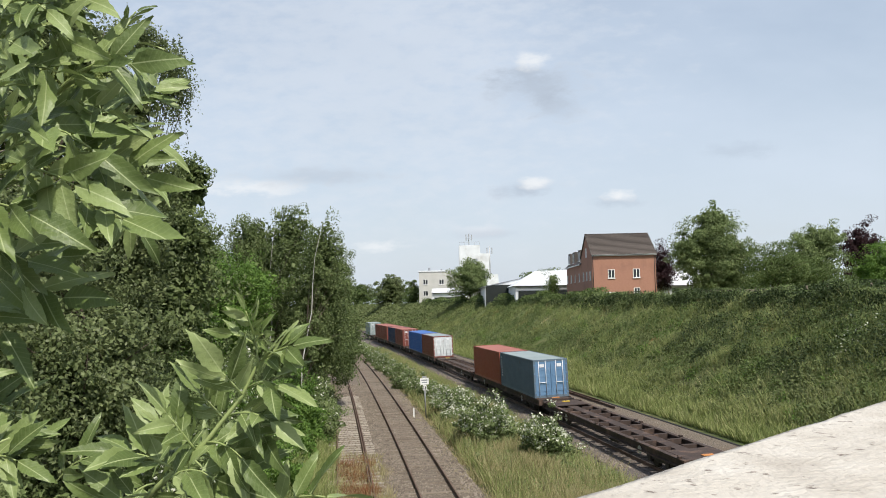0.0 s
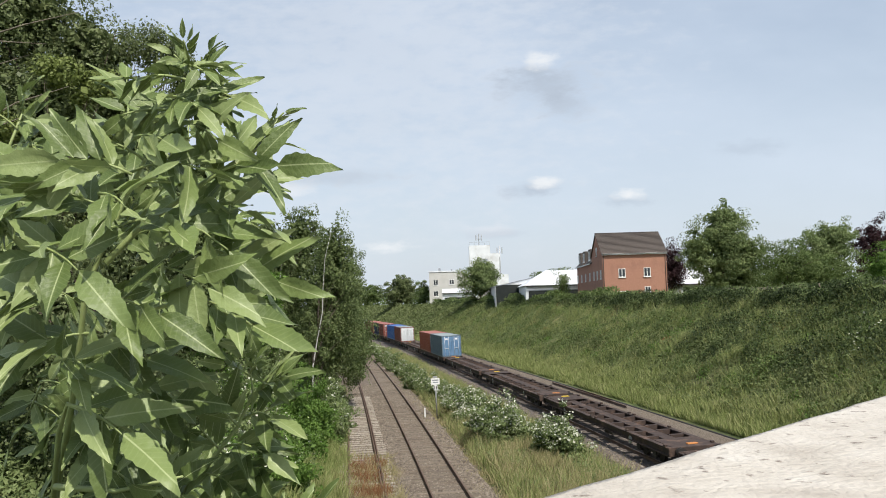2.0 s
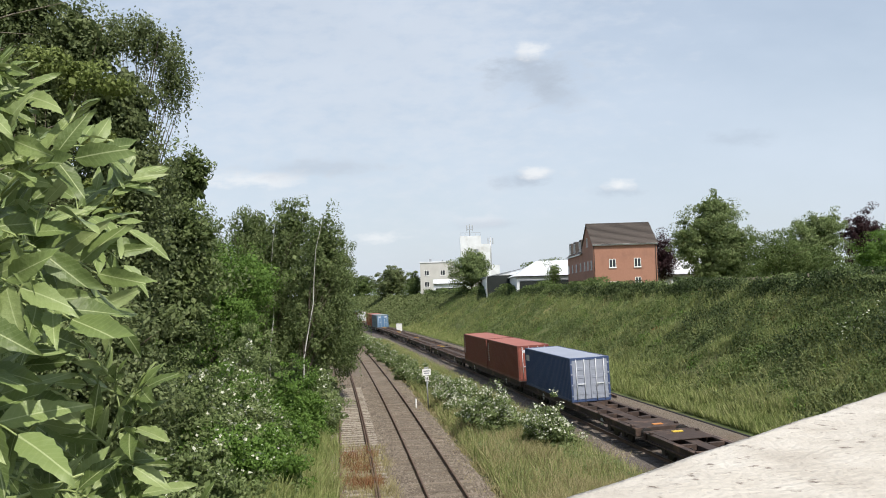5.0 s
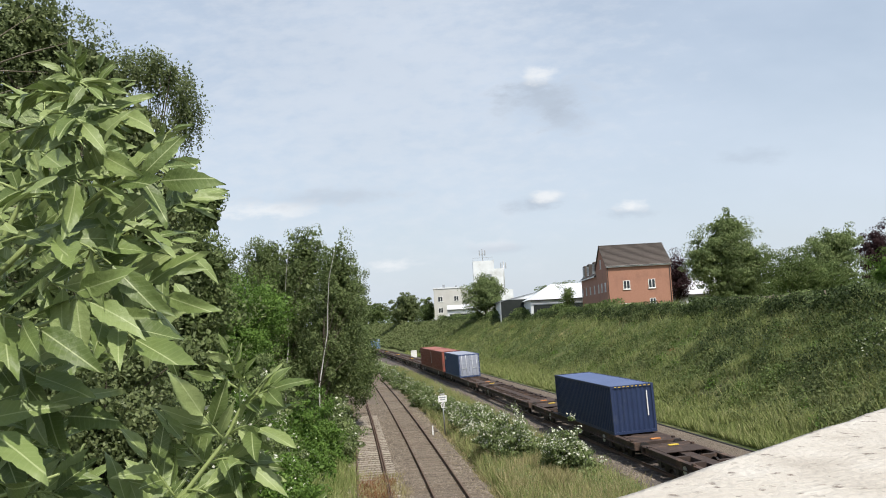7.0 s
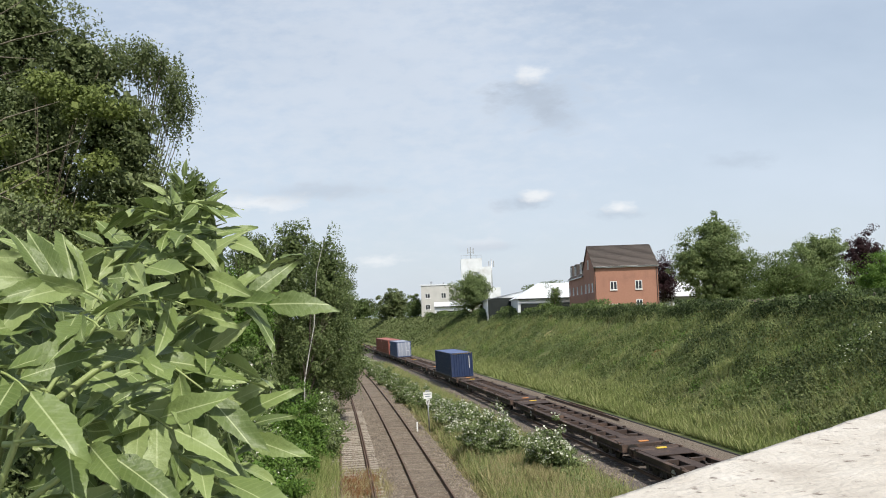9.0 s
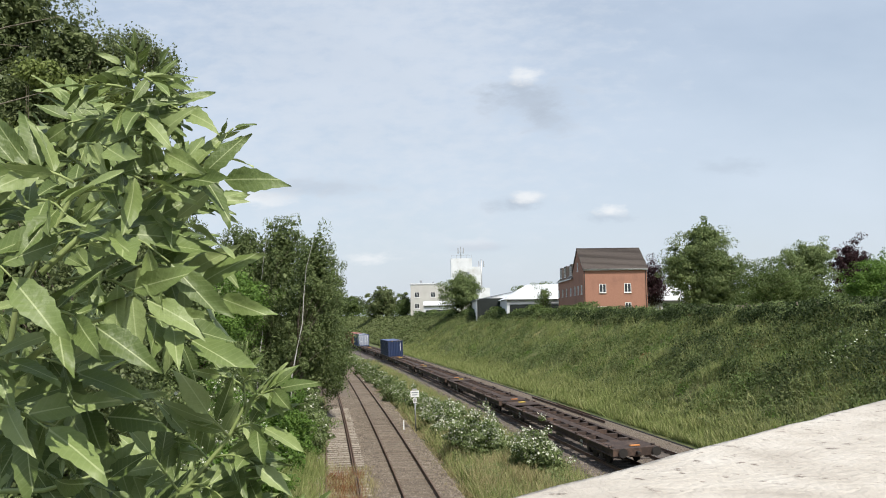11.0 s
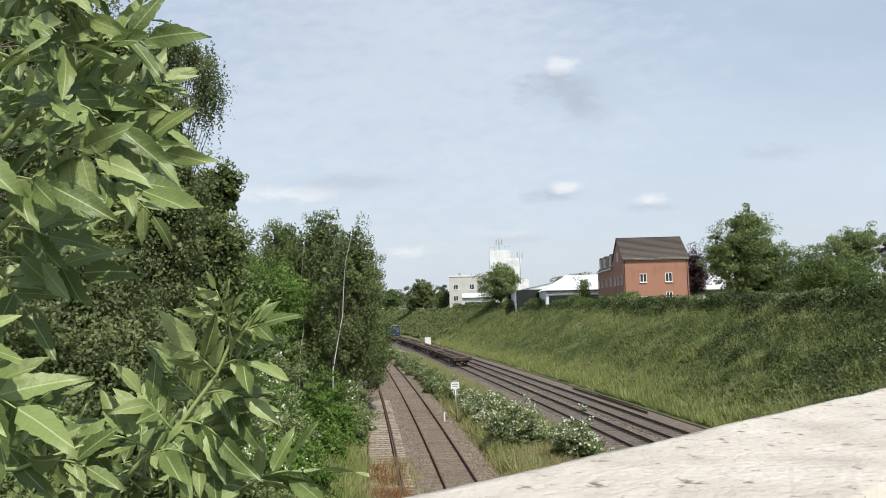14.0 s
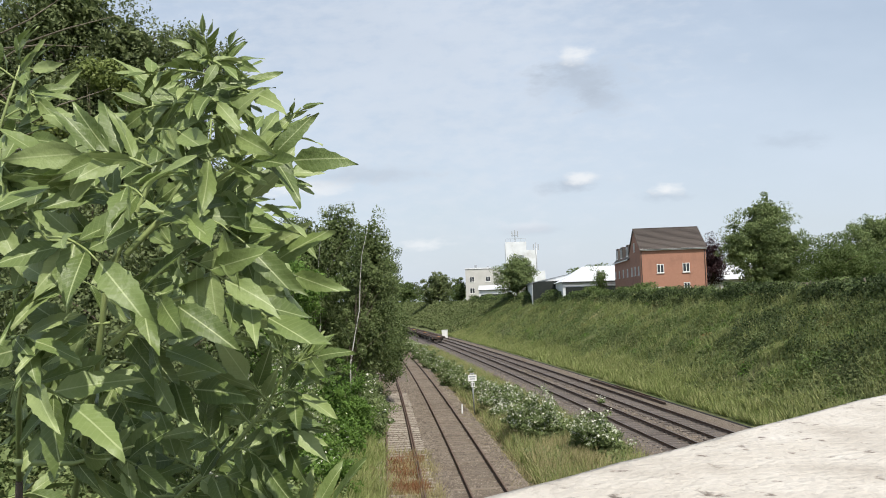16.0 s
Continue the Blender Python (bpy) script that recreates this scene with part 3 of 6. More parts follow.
def brick_house():
    h = root("brick_house", pose(20.3, 112.0, 6.9), "three-storey red brick house with a brown tiled roof", "house")
    part("wall", gable_body(bmesh.new(), 0, 8.9, 0, 9, -0.6, 7.1, 3.05), M["brick"], h)
    roof = part("roof", gable_roof(bmesh.new(), 0, 8.9, 0, 9, 7.12, 3.05), M["roof_tile"], h)
    bm = boxes((-0.2, 9.1, -0.03, 0.03, -0.015, 0.02))
    me = bpy.data.meshes.new("roof_tile_course")
    bm.to_mesh(me)
    bm.free()
    me.materials.append(M["roof_tile"])
    for i in range(17):
        k = i / 17
        share("tile_course", me, roof, pose(0, -0.2 + 4.65 * k, 7.29 - 0.14 + 3.2 * k, 33))
    part("ridge_tiles", boxes((-0.16, 9.06, 4.4, 4.6, 10.28, 10.38), bevel=0.03), M["roof_tile"], h)
    part("fascia", boxes((-0.1, 9.0, -0.30, -0.26, 6.86, 7.06)), M["white"], h)
    part("gutter", boxes((-0.12, 9.02, -0.38, -0.305, 6.95, 7.03), bevel=0.02), M["bogie"], h)
    for xx in (0.12, 8.72):
        part("downpipe", tube(bmesh.new(), [(xx, -0.06, -0.4), (xx, -0.06, 6.9)], [0.05, 0.05]), M["bogie"], h)
    for xx, zz, ww, hh in ((2.65, 3.75, 0.95, 1.2), (6.15, 3.75, 0.95, 1.25), (6.15, 1.25, 0.85, 1.1), (2.4, 0.6, 1.7, 1.2)):
        window(h, pose(xx, -0.01, zz), ww, hh)
    for yy, zz in ((1.6, 3.6), (4.4, 3.6), (7.2, 3.6), (4.5, 7.0)):
        window(h, pose(-0.01, yy, zz, 0, 0, -90), 0.75, 1.25)
    part("wing_wall", gable_body(bmesh.new(), 0, 8.0, 9.02, 24, -0.6, 6.2, 0.3), M["brick"], h)
    bm = bmesh.new()
    for a in ([(-0.25, 9.03, 6.15), (1.9, 9.03, 8.3), (6.0, 9.03, 8.3), (8.2, 9.03, 6.15)],):
        fr = [bm.verts.new(p) for p in a]
        bk = [bm.verts.new((px, 24.2, pz)) for px, py, pz in a]
        bm.faces.new(fr)
        bm.faces.new(bk[::-1])
        for i in range(4):
            j = (i + 1) % 4
            bm.faces.new((fr[j], fr[i], bk[i], bk[j]))
    bmesh.ops.recalc_face_normals(bm, faces=bm.faces[:])
    part("wing_roof", bm, M["roof_tile"], h)
    for yy in (12.0, 17.5, 22):
        d = part("dormer", boxes((0.2, 2.2, yy - 0.95, yy + 0.95, 6.4, 8.5), bevel=0.03), M["roof_tile"], h)
        wd = window(d, pose(0.19, yy, 6.75, 0, 0, -90), 1.5, 1.4)
    for yy in (11, 15, 19, 23):
        window(h, pose(-0.01, yy, 3.6, 0, 0, -90), 0.8, 1.2)
    part("wing_fascia", boxes((-0.32, -0.28, 9.1, 24.2, 6.02, 6.2)), M["white"], h)
    return h


brick_house()


def hip_roof(bm, hx, hy, z, rise, inset):
    """A roof with sloping ends: eaves at z, a ridge along x that stops short of both ends."""
    lo = [bm.verts.new((sx * (hx + 0.4), sy * (hy + 0.4), z)) for sx, sy in ((-1, -1), (1, -1), (1, 1), (-1, 1))]
    ra, rb_ = bm.verts.new((-hx + inset, 0, z + rise)), bm.verts.new((hx - inset, 0, z + rise))
    for f in ((lo[0], lo[1], rb_, ra), (lo[1], lo[2], rb_), (lo[2], lo[3], ra, rb_), (lo[3], lo[0], ra), (lo[3], lo[2], lo[1], lo[0])):
        bm.faces.new(f)
    return bm


def shed(name, label, x0, x1, y0, y1, z0, eave, rise, wall, roof, turn=0, bands=True, hip=0.0):
    """A clad shed with a low gable roof, its ridge along x; ribs on the sheeting."""
    s = root(name, pose((x0 + x1) / 2, (y0 + y1) / 2, z0, 0, 0, turn), label, "warehouse")
    hx, hy = (x1 - x0) / 2, (y1 - y0) / 2
    part("wall", boxes((-hx, hx, -hy, hy, -1.0, eave)) if hip else gable_body(bmesh.new(), -hx, hx, -hy, hy, -1.0, eave, rise), wall, s)
    part("roof", hip_roof(bmesh.new(), hx, hy, eave + 0.02, rise, hip) if hip else gable_roof(bmesh.new(), -hx, hx, -hy, hy, eave + 0.02, rise, 0.4, 0.12), roof, s)
    if bands and not hip:
        part("ridge_cap", boxes((-hx, hx, -0.2, 0.2, eave + rise + 0.11, eave + rise + 0.2)), roof, s)
    part("gutter", boxes((-hx, hx, -hy - 0.55, -hy - 0.41, eave - 0.2, eave - 0.05)), M["bogie"], s)
    return s


s1 = shed("white_warehouse", "white clad warehouse with a low pitched roof", 12.0, 27, 142, 158, 7.2, 3.2, 2.9, M["white_sheet"], M["white_sheet"], hip=4.5)
# dark panel on the solid wall, painted as the shade inside the openings
part("loading_opening", boxes((-7.0, 6.4, -8.06, -8.01, 0.8, 2.3)), M["dark_sheet"], s1)
s2 = shed("white_warehouse", "white warehouse beside the brick house", 33, 45, 138, 150, 7.3, 2.6, 2.8, M["white_sheet"], M["white_sheet"])
s3 = shed("grey_roof_shed", "white shed with a grey sheet roof and a dark end", 3.4, 31.4, 162, 182, 7.1, 3.6, 2.0, M["white_sheet"], M["grey_sheet"], 90)
part("dark_cladding", boxes((-14.08, -14.01, 4.2, 9.9, -1, 3.9)), M["dark_sheet"], s3)
s4 = shed("low_shed", "low white shed with dark open front", -4.4, 5.6, 225, 240, 7.2, 3.4, 1.2, M["white_sheet"], M["white_sheet"], bands=False)
# the front is closed; a dark sheet stands in for its unlit inside
part("front_opening", boxes((-4.4, 4.4, -7.56, -7.51, 0.1, 2.1)), M["dark_sheet"], s4)


def cream_block():
    b = root("cream_building", pose(-8.9, 250, 7.0) @ Matrix.Diagonal((1.25, 1.25, 1.25, 1)), "cream rendered flat-roofed building", "building")
    part("wall", boxes((0, 8.3, 0, 12, -1, 8.4), (8.32, 15, 1, 12, -1, 7.2)), M["cream"], b)
    part("parapet_cap", boxes((-0.15, 8.45, -0.15, 12.1, 8.42, 8.7), (8.47, 15.1, 0.85, 12.1, 7.22, 7.5)), M["white_sheet"], b)
    for xx, zz in ((1.6, 5.2), (5.6, 5.2), (1.6, 2.4)):
        window(b, pose(xx, -0.01, zz), 1.2, 1.3)
    part("roof_vent", boxes((2.2, 2.8, 4, 4.6, 8.72, 9.6)), M["grey_sheet"], b)
    part("roof_vent", boxes((5.4, 5.8, 6, 6.4, 8.72, 9.3)), M["grey_sheet"], b)
    return b


def mill_tower():
    b = root("white_tower_block", pose(4.5, 290, 7.0) @ Matrix.Diagonal((1.26, 1.26, 1.26, 1)), "tall white industrial tower with aerials on its roof", "tower")
    part("wall", boxes((0, 6.0, 0, 10, -1, 17.0)), M["white_sheet"], b)
    part("annexe", boxes((6.02, 8.6, 0.5, 9, -1, 14.6)), M["white_sheet"], b)
    part("side_wing", boxes((8.62, 11.2, 1.5, 9, -1, 8.5)), M["white_sheet"], b)
    for z in (4, 8, 12):
        part("louvre", boxes((3.9, 5.2, -0.04, -0.01, z, z + 1.1)), M["grey_sheet"], b)
    mast = part("aerial_mast", tube(bmesh.new(), [(2.9, 3, 17.0), (2.9, 3, 20.6)], [0.12, 0.1]), M["steel"], b)
    for dx, z in ((-0.8, 18.6), (0.0, 18.9), (0.8, 18.6)):
        part("aerial_panel", boxes((2.9 + dx - 0.15, 2.9 + dx + 0.15, 2.6, 2.8, z, z + 1.7)), M["steel"], mast)
    part("aerial_arm", boxes((1.9, 3.9, 2.85, 2.95, 19.0, 19.12)), M["steel"], mast)
    mast2 = part("aerial_mast", tube(bmesh.new(), [(8.9, 3, 5), (8.9, 3, 16.8)], [0.22, 0.16]), M["steel"], b)
    part("aerial_panel", boxes((8.0, 8.3, 2.8, 3.0, 14.6, 16.4)), M["steel"], mast2)
    part("aerial_panel", boxes((9.4, 9.7, 2.8, 3.0, 14.6, 16.4)), M["steel"], mast2)
    part("handrail", boxes((0.05, 5.9, 0.05, 0.1, 17.9, 17.98), *[(0.05 + i * 1.45, 0.11 + i * 1.45, 0.05, 0.1, 17.0, 17.9) for i in range(5)]), M["steel"], b)
    return b


cream_block()
mill_tower()


# ---- fence along the top of the cutting ----
def crest(y, o):
    return main_x(y) + o


fence = root("timber_fence", pose(0, 0, 0), "weathered timber post-and-wire fence on the cutting top", "fence", kind="structure")
bm = boxes((-0.06, 0.06, -0.06, 0.06, -0.3, 1.35), bevel=0.01)
post_me = bpy.data.meshes.new("post")
bm.to_mesh(post_me)
bm.free()
post_me.materials.append(M["timber"])
y = 44.0
while y < 124:
    share("post", post_me, fence, pose(crest(y, 22.6), y, float(land(crest(y, 22.6), y)) + 0.1, RNG.normal(0, 1.5), RNG.normal(0, 1.5)))
    y += 2.4
for z in (0.6, 1.1):
    r = ribbon("fence_wire", lambda yy: crest(yy, 22.6) - 0.08, [(-0.006, z - 0.006), (-0.006, z + 0.006), (0.006, z + 0.006), (0.006, z - 0.006)], 44, 124, 2.4, M["timber"], fence, closed=True)
    r.location = (0, 0, 7.02)
panel_fence = root("panel_fence", pose(0, 0, 0), "pale timber panel fence beyond the hedge", "fence", kind="structure")
bm = boxes(*[(i * 0.15, i * 0.15 + 0.135, -0.012, 0.012, 0, 1.5) for i in range(12)], (0, 1.8, 0.013, 0.05, 0.3, 0.4), (0, 1.8, 0.013, 0.05, 1.1, 1.2))
pan = bpy.data.meshes.new("fence_panel")
bm.to_mesh(pan)
bm.free()
pan.materials.append(M["timber"])
for i in range(9):
    share("fence_panel", pan, panel_fence, pose(30.6 + 1.85 * i, 106.0 - 0.35 * i, 7.1, 0, 0, -10))
for i in range(12):
    share("fence_panel", pan, panel_fence, pose(50 + 1.85 * i, 88.0 - 0.5 * i, 7.25, 0, 0, -15))


# ---- lineside sign ----
def lineside_sign():
    s = root("lineside_sign", pose(-1.72, 56.7, -0.35, 0, -1.5, 6), "white lineside sign board on a grey post", "sign")
    part("post", tube(bmesh.new(), [(0, 0, 0), (0, 0, 2.75)], [0.05, 0.05], 10), M["steel"], s)
    b = part("board", boxes((-0.30, 0.30, -0.07, -0.05, 2.35, 2.80), bevel=0.004), M["white"], s)
    part("marking", boxes((-0.22, 0.22, -0.076, -0.072, 2.62, 2.70), (-0.18, 0.18, -0.076, -0.072, 2.47, 2.54)), M["grey_sheet"], b)
    l = part("lower_plate", boxes((-0.13, 0.13, -0.07, -0.05, 1.95, 2.30), bevel=0.004), M["white"], s)
    part("marking", boxes((-0.09, -0.03, -0.076, -0.072, 2.0, 2.25), (0.04, 0.09, -0.076, -0.072, 2.0, 2.25)), M["bogie"], l)
    part("finial", boxes((-0.16, 0.16, -0.04, 0.04, 2.82, 2.92)), M["steel"], s)
    return s


lineside_sign()
mk = root("marker_post", pose(-2.55, 56.2, -0.35), "short white distance marker post by the branch line", "marker")
part("post", boxes((-0.045, 0.045, -0.045, 0.045, 0, 0.8), bevel=0.01), M["white"], mk)
part("foot", boxes((-0.14, 0.14, -0.14, 0.14, 0, 0.12), bevel=0.02), M["white"], mk)
cab = root("equipment_cabinet", pose(-11.0, 172, -0.4), "white lineside equipment cabinet", "cabinet")
part("body", boxes((-0.6, 0.6, -0.4, 0.4, 0, 1.9), bevel=0.03), M["white"], cab)
part("lid", boxes((-0.66, 0.66, -0.46, 0.46, 1.91, 2.0), bevel=0.02), M["white"], cab)
part("plinth", boxes((-0.7, 0.7, -0.5, 0.5, -0.4, -0.004)), M["stone_wall"], cab)


# ---- the container train ----
def wheel_mesh():
    bm = bmesh.new()
    turn = Matrix.Rotation(math.pi / 2, 4, "Y")
    cyl(bm, Matrix.Translation((0.75, 0, 0)) @ turn, 0.42, 0.13, 20)
    cyl(bm, Matrix.Translation((0.70, 0, 0)) @ turn, 0.46, 0.03, 20)
    cyl(bm, Matrix.Translation((-0.75, 0, 0)) @ turn, 0.42, 0.13, 20)
    cyl(bm, Matrix.Translation((-0.70, 0, 0)) @ turn, 0.46, 0.03, 20)
    cyl(bm, turn, 0.09, 1.5, 10)
    me = bpy.data.meshes.new("wheelset")
    bm.to_mesh(me)
    bm.free()
    me.materials.append(M["bogie"])
    return me


WHEELS = wheel_mesh()


def flat_wagon(length, solid_end):
    """A skeletal container flat, centred on its middle, running along y; deck at 1.0 m."""
    w = root("container_flat_wagon", None, "rusty dark brown container flat wagon on the main line", "wagon", "wagons of the freight train")
    h = length / 2 - 0.55
    for s in (-1, 1):
        part("solebar", boxes((s * 0.98, s * 1.22, -h, h, 0.93, 0.985), (s * 1.06, s * 1.12, -h, h, 0.66, 0.925), (s * 0.98, s * 1.22, -h, h, 0.60, 0.655)), M["wagon"], w)
    part("centre_sill", boxes((-0.28, 0.28, -h, h, 0.55, 0.93)), M["wagon"], w)
    n = int(2 * h / 1.55)
    for i in range(n + 1):
        yy = -h + 0.15 + (2 * h - 0.3) * i / n
        for s in (-1, 1):
            part("cross_member", boxes((s * 0.285, s * 0.975, yy - 0.11, yy + 0.11, 0.72, 0.97)), M["wagon"], w)
    for s in (-1, 1):
        part("end_deck", boxes((-0.97, 0.97, s * (h - 2.2), s * (h - 0.02), 0.972, 1.0)), M["wagon"], w)
        part("headstock", boxes((-1.25, 1.25, s * h, s * (h + 0.14), 0.62, 1.02), bevel=0.015), M["wagon"], w)
        for q in (-0.87, 0.87):
            bm = cyl(bmesh.new(), Matrix.Translation((q, s * (h + 0.33), 0.86)) @ Matrix.Rotation(math.pi / 2, 4, "X"), 0.09, 0.36, 10)
            cyl(bm, Matrix.Translation((q, s * (h + 0.51), 0.86)) @ Matrix.Rotation(math.pi / 2, 4, "X"), 0.23, 0.05, 14)
            part("buffer", bm, M["bogie"], w)
        part("coupling_hook", boxes((-0.07, 0.07, s * (h + 0.14), s * (h + 0.42), 0.72, 0.86), bevel=0.02), M["bogie"], w)
        bg = part("bogie", boxes((-1.08, -0.94, s * (h - 2.7) - 1.35, s * (h - 2.7) + 1.35, 0.42, 0.64), (0.94, 1.08, s * (h - 2.7) - 1.35, s * (h - 2.7) + 1.35, 0.42, 0.64),
                                 (-1.08, 1.08, s * (h - 2.7) - 0.25, s * (h - 2.7) + 0.25, 0.38, 0.60),
                                 *[(a * 0.95, a * 1.14, s * (h - 2.7) + b - 0.17, s * (h - 2.7) + b + 0.17, 0.28, 0.58) for a in (-1, 1) for b in (-0.95, 0.95)], bevel=0.015), M["bogie"], w)
        for b in (-0.95, 0.95):
            share("wheelset", WHEELS, bg, pose(0, s * (h - 2.7) + b, 0.44))
        part("hand_brake_wheel", cyl(bmesh.new(), Matrix.Translation((-1.17, s * (h - 4.6), 0.62)) @ Matrix.Rotation(math.pi / 2, 4, "Y"), 0.2, 0.03, 14), M["steel"], w)
        part("yellow_plate", boxes((-0.1, 0.4, s * (h - 0.62), s * (h - 0.38), 1.003, 1.05), bevel=0.01), M["yellow"] if s * solid_end > 0 else M["orange"], w)
    for yy in (-h + 0.5, -0.35, 0.35, h - 0.5, -h / 2, h / 2):
        for s in (-1, 1):
            part("container_spigot", boxes((s * 1.05, s * 1.2, yy - 0.1, yy + 0.1, 0.99, 1.07), bevel=0.015), M["wagon"], w)
    part("brake_reservoir", cyl(bmesh.new(), Matrix.Translation((0.55, 1.5, 0.45)) @ Matrix.Rotation(math.pi / 2, 4, "X"), 0.19, 1.4, 12), M["bogie"], w)
    part("brake_gear", boxes((-0.9, -0.45, -2.2, -1.0, 0.3, 0.6), (-0.2, 0.2, -4, 4, 0.34, 0.42), bevel=0.02), M["bogie"], w)
    return w


def corrugated(bm, along, a0, a1, fixed, z0, z1, depth, pitch, sign):
    """A box-profile sheet from a0 to a1 along x or y."""
    pts, a, k = [], a0, 0
    prof = ((0, 0), (0.25, 0), (0.5, 1), (0.75, 1))
    n = max(1, round((a1 - a0) / pitch))
    pitch = (a1 - a0) / n
    for i in range(n):
        for u, d in prof:
            pts.append((a0 + (i + u) * pitch, fixed - sign * d * depth))
    pts.append((a1, fixed))
    lo = [bm.verts.new((f, p, z0) if along == "y" else (p, f, z0)) for p, f in pts]
    hi = [bm.verts.new((f, p, z1) if along == "y" else (p, f, z1)) for p, f in pts]
    for i in range(len(pts) - 1):
        bm.faces.new((lo[i], lo[i + 1], hi[i + 1], hi[i]))
    return bm


def container(label, length, side, roof=None, door=None, door_near=True, height=2.6, bars=True, mark=None, yellow_top=False):
    """A steel container along y, its base at z 0; local -y is the end that shows its face."""
    c = root("shipping_container", None, label, "container", "containers of the freight train")
    L, wd = length / 2, 1.22
    roof, door = roof or side, door or side
    bm = bmesh.new()
    for s in (-1, 1):
        corrugated(bm, "y", -L + 0.12, L - 0.12, s * (wd - 0.012), 0.14, height - 0.1, 0.036, 0.28, s)
    part("side_panel", bm, side, c)
    frame_bm = boxes((-wd, -wd + 0.1, -L, L, 0, 0.14), (wd - 0.1, wd, -L, L, 0, 0.14), (-wd, -wd + 0.07, -L, L, height - 0.1, height), (wd - 0.07, wd, -L, L, height - 0.1, height),
                     *[(sx * (wd - 0.12), sx * wd, sy * (L - 0.12), sy * L, 0.0, height) for sx in (-1, 1) for sy in (-1, 1)],
                     (-wd + 0.12, wd - 0.12, -L, -L + 0.1, 0, 0.14), (-wd + 0.12, wd - 0.12, L - 0.1, L, 0, 0.14), (-wd + 0.12, wd - 0.12, -L, -L + 0.1, height - 0.13, height), (-wd + 0.12, wd - 0.12, L - 0.1, L, height - 0.13, height))
    part("corner_frame", frame_bm, side, c)
    bm = bmesh.new()
    pts = []
    n = int((2 * L - 0.2) / 0.22)
    for i in range(n + 1):
        pts.append((-L + 0.1 + (2 * L - 0.2) * i / n, height - 0.012 - (0.02 if i % 2 else 0)))
    a = [bm.verts.new((-wd + 0.07, yy, zz)) for yy, zz in pts]
    b = [bm.verts.new((wd - 0.07, yy, zz)) for yy, zz in pts]
    for i in range(len(pts) - 1):
        bm.faces.new((a[i], b[i], b[i + 1], a[i + 1]))
    part("roof", bm, roof, c)
    part("underframe", boxes((-wd + 0.11, wd - 0.11, -L + 0.1, L - 0.1, 0.02, 0.12)), M["bogie"], c)
    e = -1 if door_near else 1
    # the plain end
    part("end_panel", corrugated(bmesh.new(), "x", -wd + 0.12, wd - 0.12, -e * (L - 0.03), 0.14, height - 0.13, 0.04, 0.29, -e), side, c)
    for s in (-1, 1):
        d = part("door", boxes((s * 0.01, s * (wd - 0.13), e * (L - 0.06), e * (L - 0.015), 0.15, height - 0.14), *[(s * 0.12, s * (wd - 0.2), e * (L - 0.015), e * (L + 0.006), z, z + 0.18) for z in (0.42, 0.9, 1.38, 1.86)], bevel=0.006), door, c)
        if bars:
            for k in (0.36, 0.86):
                part("locking_bar", tube(bmesh.new(), [(s * k, e * (L + 0.035), 0.1), (s * k, e * (L + 0.035), height - 0.08)], [0.022, 0.022], 6), M["white_sheet"], d)
            part("bar_handle", boxes((s * 0.36, s * 0.80, e * (L + 0.03), e * (L + 0.06), 1.02, 1.07)), M["white_sheet"], d)
            if side != M["c_navy"]:
                part("placard", boxes((s * 0.45, s * 0.78, e * (L + 0.008), e * (L + 0.014), 2.08, 2.3)), M["white_sheet"], d)
        for z in (0.3, 0.95, 1.6, 2.2):
            part("hinge", boxes((s * (wd - 0.16), s * (wd - 0.03), e * (L - 0.01), e * (L + 0.02), z, z + 0.09)), door, d)
    for sx in (-1, 1):
        for sy in (-1, 1):
            for z in (0.0, height - 0.118):
                part("corner_casting", boxes((sx * (wd - 0.165), sx * (wd + 0.004), sy * (L - 0.175), sy * (L + 0.004), z - (0.004 if z == 0 else 0), z + 0.122), bevel=0.008), side, c)
    if mark:
        for i in range(8):
            part("lettering_bar", boxes((-wd - 0.008, -wd - 0.002, L - 0.62, L - 0.46, height - 0.42 - i * 0.2, height - 0.30 - i * 0.2)), M["white_sheet"], c)
    if mark is False:
        part("white_marking", boxes((-wd - 0.008, -wd - 0.002, L - 1.15, L - 0.35, height - 0.85, height - 0.45)), M["white_sheet"], c)
    if yellow_top:
        part("white_marking", boxes((0.78, 0.84, -L - 0.012, -L - 0.004, 0.9, 2.25)), M["white"], c)
        for i in range(9):
            part("hazard_stripe", boxes((-1.0 + i * 0.24, -0.88 + i * 0.24, -L - 0.006, -L - 0.001, height - 0.09, height - 0.045)), M["yellow"], c)
    return c


